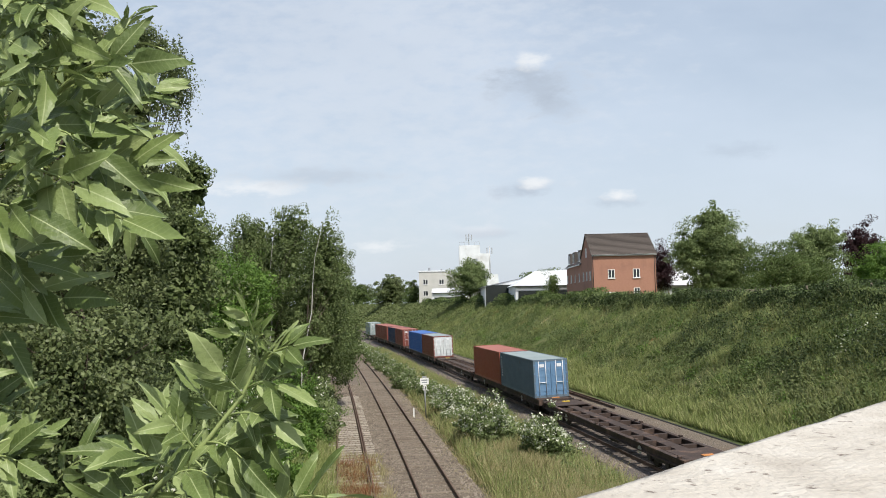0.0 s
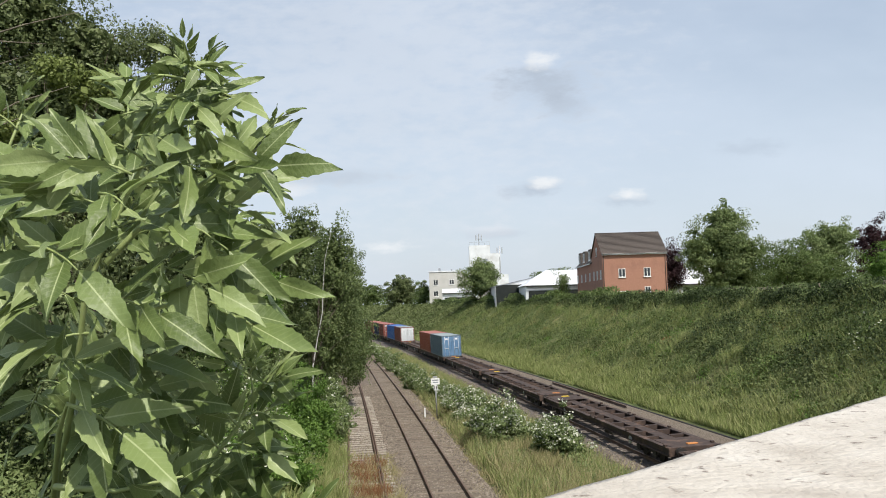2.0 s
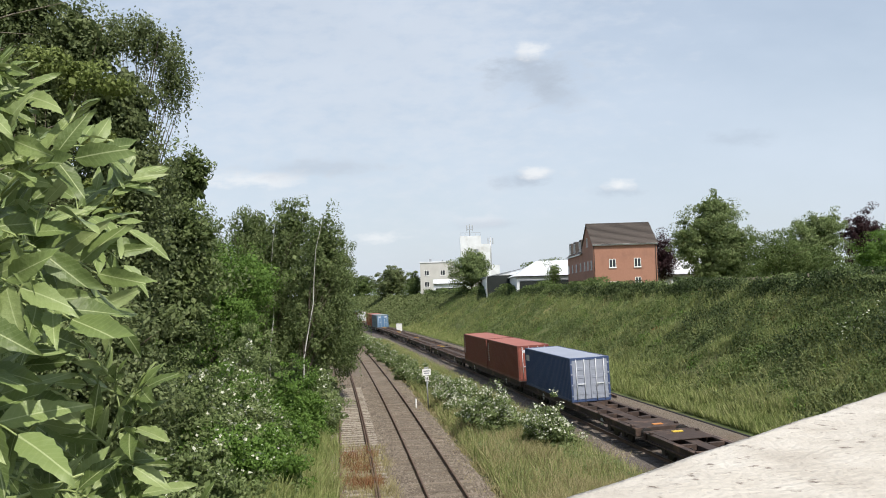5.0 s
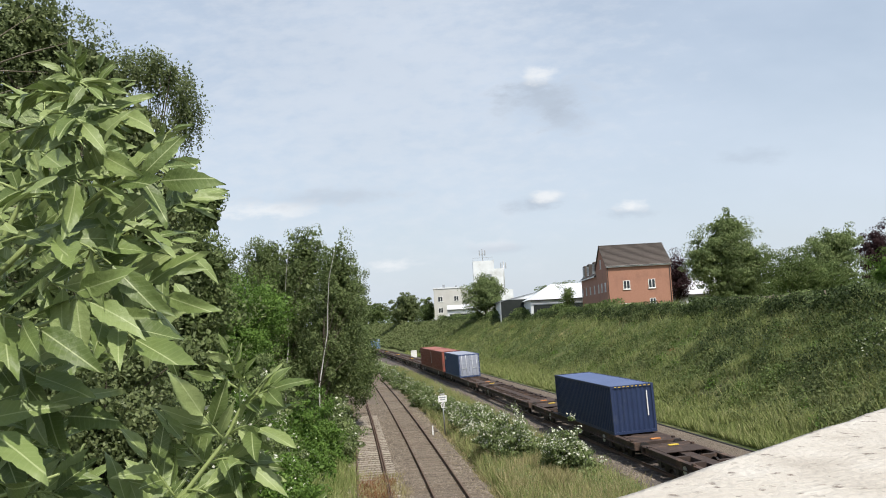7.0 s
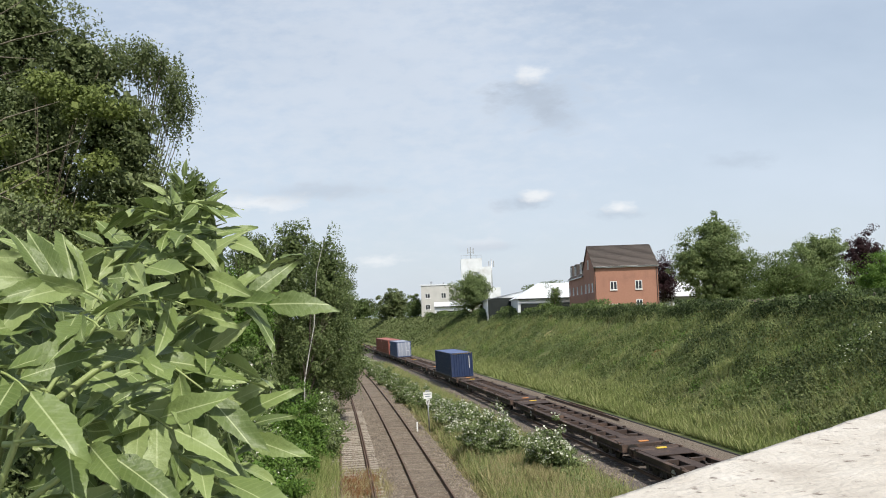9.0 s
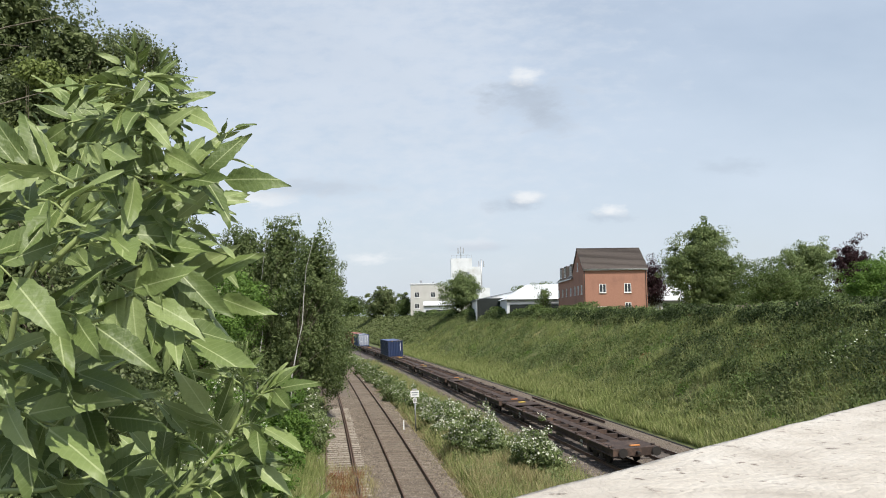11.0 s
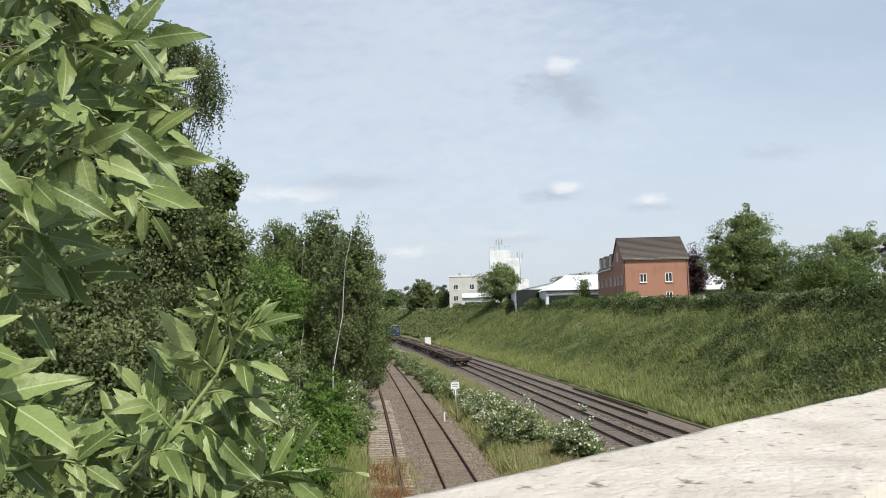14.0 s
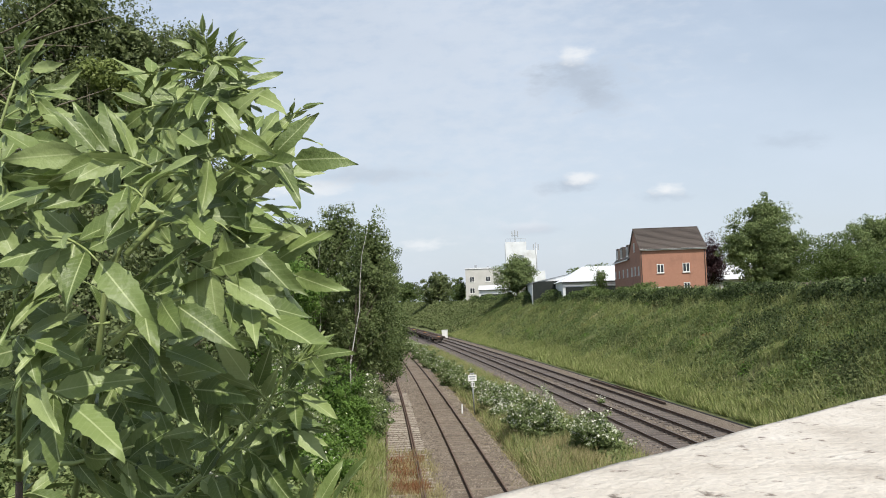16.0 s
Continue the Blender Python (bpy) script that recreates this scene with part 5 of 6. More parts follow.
x, y = patches(9.2, 22.5, 30, 230, 105000, main_x, 1500, 0.8)
scatter("bank_scrub", "bramble and weeds on the cutting side", x, y, M["scrub"], "leaf", 0.19, 0.6, 0.6, 2)
mounds("bank_scrub", "dark bramble mounds on the cutting side", 11.5, 22.0, 32, 220, 330, 1.15, 260, M["leaf"], 0.17, 31, 1.5, 0.85)
mounds("bank_scrub", "olive weed mounds on the cutting side", 10.2, 22.0, 32, 220, 420, 0.95, 190, M["scrub"], 0.17, 32, 1.5, 0.95)
mounds("bank_scrub", "fresh green nettle mounds on the cutting side", 10.0, 20.0, 34, 200, 120, 0.8, 150, M["leaf_light"], 0.17, 33, 1.5, 0.9)
mounds("bank_scrub", "grey-green willowherb clumps on the cutting side", 10.5, 21.0, 34, 160, 150, 0.8, 170, M["leaf_shrub"], 0.16, 37, 1.4, 1.2)
mounds("bank_scrub", "dry brown stems on the cutting side", 12.5, 21.0, 34, 200, 40, 0.7, 90, M["dry_grass"], 0.18, 34)
mounds("bank_scrub", "dark thicket on the cutting side", 14.0, 21.5, 36, 72, 90, 1.35, 380, M["leaf_hedge"], 0.16, 36, 1.2, 0.95)
mounds("bank_scrub", "flowering elder on the cutting side", 15.5, 21.5, 34, 50, 9, 1.6, 900, M["leaf"], 0.16, 35, 1.0, 1.1)
mounds("bank_blossom", "white elder blossom on the cutting side", 15.5, 21.5, 34, 50, 9, 1.72, 40, M["blossom"], 0.2, 35, 1.0, 1.1)
x, y = patches(9.5, 21.5, 34, 200, 60000, main_x, 420, 0.8)
scatter("bank_grass", "rank grass on the cutting side", x, y, M["grass"], "blade", 0.85, 0.022, 0.0, 4, "grass")
x, y = patches(7.3, 10.8, 36, 210, 70000, main_x, 1900, 0.6)
scatter("verge_grass", "bright tall grass at the foot of the cutting", x, y, M["grass"], "blade", 0.55, 0.035, 0.0, 5, "grass")
x, y = patches(8.5, 22.5, 190, 420, 40000, main_x, 900, 2.0)
scatter("bank_scrub", "scrub on the far cutting side", x, y, M["scrub"], "leaf", 0.55, 0.7, 0.8, 12)
x, y = patches(-16, -5.0, 110, 420, 40000, branch_x, 900, 2.0)
scatter("bank_scrub", "scrub on the far wooded bank", x, y, M["leaf"], "leaf", 0.55, 0.7, 1.6, 13)
def strip(n, o0, o1, power=1.7):
    yy = 28 + 110 * R2.random(n) ** power
    return branch_x(yy) + o0 + (main_x(yy) - o1 - branch_x(yy) - o0) * R2.random(n), yy


xx, yy = strip(44000, 2.4, 3.0)
scatter("strip_grass", "tall green grass between the lines", xx, yy, M["grass"], "blade", 0.6, 0.02, 0.0, 6, "grass")
xx, yy = strip(15000, 2.3, 2.9)
scatter("strip_grass", "straw-coloured seeding grass between the lines", xx, yy, M["straw"], "blade", 0.75, 0.012, 0.0, 16, "grass")
yy = 28 + 110 * R2.random(26000) ** 1.7
xx = branch_x(yy) + 2.8 + (main_x(yy) - 3.4 - branch_x(yy) - 2.8) * R2.random(26000)
scatter("strip_weeds", "leafy weeds between the lines", xx, yy, M["scrub"], "leaf", 0.14, 0.6, 0.35, 7)
x, y = patches(1.25, 2.9, 28, 110, 17000, branch_x, 330, 0.32)
scatter("edge_weeds", "low weeds along the ballast edge", x, y, M["straw"], "blade", 0.26, 0.02, 0.0, 19, "weeds")
x, y = patches(1.5, 3.2, 28, 110, 12000, branch_x, 200, 0.3)
scatter("edge_weeds", "green weeds creeping over the ballast edge", x, y, M["scrub"], "leaf", 0.10, 0.6, 0.16, 29)
x, y = patches(2.8, 7.0, 28, 60, 16000, branch_x, 40, 0.6)
scatter("strip_grass", "bleached tufts of seeding grass between the lines", x, y, M["straw"], "blade", 0.7, 0.016, 0.0, 20, "grass")
x, y = patches(2.8, 8.0, 28, 70, 16000, branch_x, 60, 0.5)
scatter("strip_weeds", "fresh green weed clumps between the lines", x, y, M["leaf_shrub"], "leaf", 0.12, 0.5, 0.6, 23)
x, y = patches(-4.9, -1.9, 26, 42.5, 16000, branch_x, 160, 0.35)
scatter("dry_grass", "dry straw-coloured grass over the siding", x, y, M["straw"], "blade", 0.45, 0.016, 0.0, 8, "grass")
x, y = patches(-3.9, -2.4, 33.0, 41.0, 4200, branch_x, 30, 0.35)
scatter("red_sorrel", "rust-red sorrel by the siding rail", x, y, M["sorrel"], "blade", 0.5, 0.014, 0.0, 18, "weeds")
x, y = patches(-7.5, -4.3, 26, 75, 26000, branch_x, 300, 0.5)
scatter("bank_foot_grass", "tall grass at the foot of the bank", x, y, M["grass"], "blade", 0.7, 0.022, 0.0, 9, "grass")
x, y = patches(-22, -5.6, 18, 110, 90000, branch_x, 1200, 0.9, 1.3)
scatter("bank_undergrowth", "green undergrowth on the wooded bank", x, y, M["leaf_shrub"], "leaf", 0.20, 0.6, 0.9, 10)
yy = 36 + 190 * R2.random(60000) ** 1.5
xx = main_x(yy) + R2.normal(21.2, 0.8, 60000)
hh = np.random.default_rng(3)
zz = land(xx, yy) + hh.random(60000) * (1.15 + 0.35 * np.sin(yy * 0.35) + 0.25 * np.sin(yy * 0.9))
v, f = leaf_quads(np.stack([xx, yy, zz], 1), 0.2, 0.6, 0.4, hh)
tagged(np_mesh("hedge", v, f, M["leaf_hedge"]), "uneven dark green hedge along the top of the cutting", "hedge", kind="stuff")
# shady hedge face: its shade comes from the darker leaf colour
yy = 38 + 74 * R2.random(34000)
xx = main_x(yy) + R2.normal(20.3, 0.45, 34000)
zz = land(xx, yy) - 0.4 + hh.random(34000) * (1.5 + 0.35 * np.sin(yy * 0.8) + 0.25 * np.sin(yy * 1.9))
v, f = leaf_quads(np.stack([xx, yy, zz], 1), 0.2, 0.6, 0.4, hh)
tagged(np_mesh("hedge", v, f, M["leaf_hedge"]), "hedge face at the cutting top, coloured dark for its shade", "hedge", kind="stuff")
# lit hedge top, its sunlight given by a lighter leaf colour
yy = 38 + 74 * R2.random(16000)
xx = main_x(yy) + R2.normal(21.3, 0.5, 16000)
zz = land(xx, yy) + 0.5 + hh.random(16000) * (0.7 + 0.35 * np.sin(yy * 0.8) + 0.25 * np.sin(yy * 1.9))
v, f = leaf_quads(np.stack([xx, yy, zz], 1), 0.2, 0.6, 0.4, hh, np.array([0.2, -0.3, 1.0]), 0.45)
tagged(np_mesh("hedge", v, f, M["leaf_shrub"]), "leafy hedge crown on the cutting top, in a sunlit green", "hedge", kind="stuff")
yy = 40 + 90 * R2.random(26000)
xx = main_x(yy) + R2.normal(25.5, 0.8, 26000)
zz = land(xx, yy) + hh.random(26000) * (1.2 + 0.5 * np.sin(yy * 0.21 + 1))
v, f = leaf_quads(np.stack([xx, yy, zz], 1)[np.abs(xx / yy - 0.225) > 0.055], 0.24, 0.6, 0.4, hh)
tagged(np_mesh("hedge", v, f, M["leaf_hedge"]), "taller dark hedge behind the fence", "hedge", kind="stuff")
yy = 96 + 140 * R2.random(40000)
xx = main_x(yy) + R2.normal(22.2, 0.6, 40000)
zz = land(xx, yy) + hh.random(40000) * (1.7 + 0.4 * np.sin(yy * 0.3) + 0.3 * np.sin(yy * 0.83))
v, f = leaf_quads(np.stack([xx, yy, zz], 1), 0.34, 0.6, 0.4, hh)
tagged(np_mesh("hedge", v, f, M["leaf"]), "far hedge along the top of the cutting", "hedge", kind="stuff")
# pale rubble spilled on the cutting side
rp = np.random.default_rng(21)
k = rp.random(90)
px, py = 13.2 + 1.7 * k + rp.normal(0, 0.12, 90), 112.2 + 0.3 * k + rp.normal(0, 0.5, 90)
v, f = leaf_quads(np.stack([px, py, land(px, py) + bumps(px, py) + 0.45], 1), 0.3, 0.8, 0.6, rp, np.array([-0.4, -0.4, 1.2]), 0.3)
tagged(np_mesh("pale_rubble", v, f, M["straw"]), "pale rubble and dry stems on the cutting side", "rubble", kind="stuff")
# woods that close the far distance
def woods(x0, x1, y0, y1, n, hgt, seed, mat):
    rng = np.random.default_rng(seed)
    m = max(20, n // 120)
    cx, cy = rng.uniform(x0, x1, m), rng.uniform(y0, y1, m)
    h = hgt * rng.uniform(0.6, 1.15, m)
    w = rng.integers(0, m, n)
    p = rng.normal(size=(n, 3))
    p /= np.linalg.norm(p, axis=1)[:, None]
    p *= rng.random(n)[:, None] ** 0.4
    c = np.stack([cx[w] + p[:, 0] * h[w] * 0.55, cy[w] + p[:, 1] * h[w] * 0.55, land(cx[w], cy[w]) + h[w] * (0.5 + 0.5 * p[:, 2])], 1)
    v, f = leaf_quads(c, 0.55, 0.7, 0.4, rng, p + np.array([0, -0.2, 0.6]), 0.5)
    return tagged(np_mesh("far_wood", v, f, mat), "distant belt of green trees", "trees", kind="stuff")


woods(-170, -100, 380, 460, 20000, 12, 1, M["leaf_dark"])
woods(-48, 90, 400, 470, 30000, 9, 2, M["leaf"])
woods(45, 160, 150, 230, 40000, 8, 3, M["leaf"])
woods(-62, -27, 60, 130, 36000, 9, 4, M["leaf_dark"])
woods(-90, -46, 130, 240, 30000, 10, 5, M["leaf_dark"])


# ---- leafy branches close to the camera ----
def leaflet_mesh(length, width, seed):
    rng = np.random.default_rng(seed)
    bm = bmesh.new()
    n = 12
    rows = []
    bend = -rng.uniform(0.04, 0.26)
    side = rng.normal(0, 0.05)
    fold = rng.uniform(0.08, 0.36)
    for i in range(n + 1):
        u = i / n
        w = width * 0.5 * max(0.0, math.sin(math.pi * min(1, u * 1.01) ** 0.80)) ** 0.95 * (1.12 - 0.42 * u) + 0.0005
        w *= 1 + 0.07 * (-1) ** i
        z = bend * length * u * u
        x = side * length * u * u
        wav = 0.09 * width * math.sin(u * 7 + seed)
        rows.append([bm.verts.new((x - w, u * length, z + fold * w + wav)), bm.verts.new((x - w * 0.5, u * length, z + fold * 0.62 * w + wav * 0.5)), bm.verts.new((x, u * length, z)), bm.verts.new((x + w * 0.5, u * length, z + fold * 0.62 * w - wav * 0.5)), bm.verts.new((x + w, u * length, z + fold * w - wav))])
    for a, b in zip(rows, rows[1:]):
        for k in range(4):
            bm.faces.new((a[k], a[k + 1], b[k + 1], b[k])).smooth = True
    me = bpy.data.meshes.new("leaflet")
    bm.to_mesh(me)
    bm.free()
    me.materials.append(M["ash_leaf"])
    return me


LEAFLETS = [leaflet_mesh(0.1, 0.034, s) for s in range(10)]


def compound_leaf(parent, a, b, sag, pairs, size, rng):
    """An arching stalk from a to b with leaflets in pairs and a longer one at its tip; a part of its branch."""
    a, b = Vector(a), Vector(b)
    mid = a.lerp(b, 0.5) + Vector((0, 0, 2 * sag))
    pts = [a * (1 - u) ** 2 + mid * 2 * u * (1 - u) + b * u * u for u in (0, 0.2, 0.4, 0.6, 0.8, 1.0)]
    face = Vector((rng.normal(0, 0.3), -0.85 + rng.normal(0, 0.3), 0.5 + rng.normal(0, 0.2)))
    st = part("leaf_stalk", tube(bmesh.new(), pts, [0.0020, 0.0018, 0.0017, 0.0015, 0.0013, 0.0011], 5), M["ash_stem"], parent)
    for i in range(pairs + 1):
        u = min(0.999, 0.28 + 0.72 * i / pairs)
        k = min(4, int(u * 5))
        p, d = pts[k].lerp(pts[k + 1], u * 5 - k), (pts[k + 1] - pts[k]).normalized()
        n = (face - d * face.dot(d)).normalized()
        across = d.cross(n).normalized()
        for s in ((-1, 1) if i < pairs else (0,)):
            dv = d * (rng.uniform(0.55, 0.95) if s else 1) + across * s * rng.uniform(0.65, 0.95) + Vector((0, 0, -rng.uniform(-0.34, 0.14))) + n * rng.normal(0, 0.26)
            dv.normalize()
            nn = (n + Vector(rng.normal(0, 0.42, 3))).normalized()
            xx = dv.cross(nn).normalized()
            nn = xx.cross(dv)
            sc = 10.8 * size * rng.uniform(0.84, 1.1) * (1.0 if s else 1.08) * (0.86 if i == 0 else 1)
            m = Matrix((xx, dv, nn)).transposed().to_4x4() @ Matrix.Diagonal((sc * rng.uniform(0.85, 1.12), sc, sc, 1))
            share("leaflet", LEAFLETS[int(rng.integers(0, 10))], st, Matrix.Translation(p + dv * 0.003) @ m)
    return st


def ash_branch(label, stems, leaves, room, inner, inner_size, seed):
    """stems: lines from tip to foot; leaves: foot and tip of each stalk, its arch, pairs and leaflet length; room: where the inner leaves grow."""
    rng = np.random.default_rng(seed)
    b = root("ash_branch", None, label, "branch", "leafy branches by the parapet")
    first = Vector(stems[0][-1])
    part("main_stem", tube(bmesh.new(), [first, first + Vector((-0.05, 0.08, -0.5)), first + Vector((-0.15, 0.2, -3.4)), first + Vector((-0.2, 0.3, -6.6))], [0.005, 0.009, 0.018, 0.03], 7), M["bark"], b)
    for line in stems:
        k = len(line)
        part("shoot", tube(bmesh.new(), line, [0.0016 + 0.0032 * i / (k - 1) for i in range(k)], 6), M["ash_stem"], b)
    for foot, tip, sag, pairs, size in leaves:
        compound_leaf(b, foot, tip, sag, pairs, size, rng)
    x0, x1, z0, z1, y0, y1 = room
    for i in range(inner):
        foot = Vector((rng.uniform(x0, x1 - 0.05), rng.uniform(y0, y1), rng.uniform(z0, z1)))
        way = Vector((rng.normal(0.25, 0.6), rng.normal(0, 0.4), rng.normal(-0.05, 0.45))).normalized()
        tip = foot + way * rng.uniform(0.07, 0.13)
        tip.x = min(tip.x, x1)
        compound_leaf(b, foot, tip, rng.uniform(0.003, 0.012), 3, inner_size * rng.uniform(0.8, 1.05), rng)
    return b


upper = ash_branch("spray of fresh green ash leaves swaying in the wind", [
    [(-0.004, 0.00, -0.029), (-0.016, 0.00, -0.055), (-0.044, 0.00, -0.121), (-0.074, 0.00, -0.195), (-0.099, 0.00, -0.265), (-0.121, 0.00, -0.342), (-0.151, 0.06, -0.452), (-0.210, 0.15, -0.673)],
    [(0.125, 0.00, -0.110), (0.077, 0.00, -0.151), (0.004, 0.02, -0.195), (-0.070, 0.02, -0.254), (-0.099, 0.00, -0.305)],
    [(0.110, 0.00, -0.377), (0.004, 0.02, -0.346), (-0.077, 0.05, -0.364), (-0.121, 0.03, -0.423)],
], [
    ((-0.002, 0.00, -0.048), (0.020, -0.03, -0.032), 0.000, 4, 0.029),
    ((-0.002, -0.02, -0.049), (0.042, -0.05, -0.057), 0.004, 4, 0.035),
    ((-0.007, 0.00, -0.049), (-0.026, -0.03, -0.033), 0.000, 4, 0.031),
    ((-0.010, 0.00, -0.058), (-0.046, -0.03, -0.063), 0.003, 4, 0.038),
    ((-0.005, -0.03, -0.040), (-0.002, -0.06, -0.027), 0.000, 4, 0.024),
    ((-0.010, -0.05, -0.057), (0.035, -0.08, -0.074), 0.004, 4, 0.040),
    ((-0.015, -0.04, -0.068), (-0.051, -0.07, -0.083), 0.004, 4, 0.046),
    ((-0.018, 0.02, -0.074), (0.029, -0.01, -0.093), 0.006, 4, 0.049),
    ((-0.026, 0.02, -0.088), (-0.066, -0.01, -0.110), 0.004, 4, 0.053),
    ((-0.029, -0.05, -0.099), (0.033, -0.08, -0.121), 0.007, 4, 0.056),
    ((-0.040, 0.03, -0.232), (0.077, 0.00, -0.232), 0.016, 4, 0.071),
    ((-0.018, 0.05, -0.276), (0.118, 0.02, -0.316), 0.015, 4, 0.076),
    ((-0.055, -0.02, -0.313), (0.055, -0.05, -0.335), 0.012, 4, 0.079),
    ((-0.048, -0.06, -0.202), (-0.121, -0.09, -0.195), 0.007, 4, 0.074),
    ((-0.077, -0.08, -0.232), (-0.026, -0.11, -0.254), 0.006, 3, 0.074),
    ((-0.026, 0.00, -0.077), (0.055, -0.03, -0.088), 0.009, 3, 0.057),
    ((-0.035, 0.00, -0.098), (-0.096, -0.03, -0.121), 0.006, 3, 0.062),
    ((-0.044, -0.02, -0.121), (0.048, -0.05, -0.151), 0.013, 4, 0.065),
    ((-0.055, -0.05, -0.151), (-0.007, -0.08, -0.162), 0.004, 3, 0.063),
    ((0.015, -0.03, -0.221), (0.129, -0.06, -0.186), 0.021, 3, 0.072),
    ((0.077, 0.00, -0.151), (0.125, -0.03, -0.108), 0.003, 3, 0.031),
    ((0.068, 0.02, -0.155), (0.108, -0.01, -0.138), 0.004, 3, 0.046),
    ((-0.061, 0.00, -0.169), (-0.120, -0.03, -0.149), 0.007, 3, 0.076),
    ((-0.070, -0.02, -0.189), (0.035, -0.05, -0.191), 0.012, 4, 0.072),
    ((-0.088, -0.04, -0.243), (-0.160, -0.07, -0.232), 0.009, 3, 0.090),
    ((-0.096, -0.02, -0.268), (0.077, -0.05, -0.289), 0.028, 4, 0.087),
    ((-0.103, 0.00, -0.290), (-0.165, -0.03, -0.301), 0.007, 3, 0.081),
    ((-0.158, -0.08, -0.299), (-0.074, -0.11, -0.329), 0.009, 3, 0.082),
    ((-0.108, -0.03, -0.357), (0.004, -0.06, -0.371), 0.010, 3, 0.082),
    ((0.004, 0.00, -0.346), (0.108, -0.03, -0.377), 0.010, 3, 0.078),
    ((-0.151, 0.08, -0.408), (-0.055, 0.05, -0.423), 0.009, 3, 0.082),
    ((-0.165, 0.12, -0.445), (-0.026, 0.09, -0.474), 0.010, 3, 0.091),
    ((-0.195, 0.14, -0.452), (-0.121, 0.11, -0.518), 0.007, 3, 0.085),
    ((-0.121, 0.00, -0.335), (-0.202, -0.03, -0.357), 0.007, 3, 0.085),
    ((-0.110, 0.03, -0.254), (-0.210, 0.00, -0.195), 0.007, 3, 0.085),
    ((-0.125, 0.03, -0.393), (-0.210, 0.00, -0.430), 0.007, 3, 0.085),
], (-0.52, -0.08, -0.48, 0.03, 0.18, 0.6), 34, 0.082, 401)
sprig = ash_branch("bright sprig of ash leaves standing before the track", [
    [(0.000, 0.00, -0.004), (0.008, 0.00, -0.074), (-0.016, 0.00, -0.123), (-0.070, 0.00, -0.189), (-0.144, 0.00, -0.254), (-0.258, 0.10, -0.361)],
], [
    ((0.002, 0.00, -0.033), (-0.002, -0.03, 0.000), 0.000, 3, 0.033),
    ((0.004, 0.00, -0.049), (-0.019, -0.03, -0.033), 0.002, 2, 0.037),
    ((0.004, 0.00, -0.045), (0.022, -0.03, -0.033), 0.002, 2, 0.034),
    ((0.006, 0.00, -0.082), (0.063, -0.03, -0.051), 0.007, 4, 0.052),
    ((-0.007, 0.00, -0.111), (0.042, -0.03, -0.105), 0.007, 3, 0.066),
    ((-0.014, 0.00, -0.121), (-0.035, -0.03, -0.086), 0.000, 2, 0.069),
    ((-0.033, 0.00, -0.149), (0.029, -0.03, -0.153), 0.007, 3, 0.066),
    ((-0.068, 0.00, -0.187), (-0.008, -0.03, -0.205), 0.008, 3, 0.077),
    ((-0.082, 0.00, -0.198), (-0.111, -0.03, -0.144), 0.000, 3, 0.067),
    ((-0.045, 0.03, -0.164), (-0.074, 0.00, -0.119), 0.000, 3, 0.061),
    ((-0.111, 0.00, -0.226), (-0.180, -0.03, -0.193), 0.007, 3, 0.071),
    ((-0.135, 0.00, -0.250), (-0.049, -0.03, -0.231), 0.018, 3, 0.082),
    ((-0.021, 0.03, -0.131), (0.016, 0.00, -0.180), 0.005, 3, 0.069),
    ((-0.086, 0.02, -0.205), (-0.004, -0.01, -0.250), 0.008, 3, 0.079),
    ((0.004, 0.03, -0.295), (0.103, 0.00, -0.267), 0.010, 3, 0.074),
    ((-0.152, 0.00, -0.258), (-0.209, -0.03, -0.271), 0.005, 3, 0.078),
], (-0.27, -0.06, -0.36, -0.20, 0.1, 0.3), 10, 0.072, 402)
lower = ash_branch("leafy ash branch low beside the parapet", [
    [(-0.099, 0.00, 0.019), (-0.187, 0.00, 0.049), (-0.223, 0.05, 0.004), (-0.251, 0.10, -0.103)],
    [(-0.032, 0.00, -0.032), (-0.124, 0.02, -0.060), (-0.223, 0.05, -0.067)],
], [
    ((-0.187, 0.00, 0.049), (-0.099, -0.03, 0.021), 0.006, 2, 0.095),
    ((-0.209, 0.00, 0.099), (-0.152, -0.03, 0.101), 0.007, 2, 0.074),
    ((-0.187, 0.05, -0.039), (-0.110, 0.02, -0.046), 0.008, 3, 0.079),
    ((-0.124, 0.08, -0.067), (-0.053, 0.05, -0.067), 0.007, 3, 0.066),
    ((-0.216, 0.10, 0.004), (-0.166, 0.07, -0.032), 0.006, 3, 0.081),
], (-0.53, -0.21, -0.24, 0.07, 0.3, 0.65), 20, 0.086, 403)
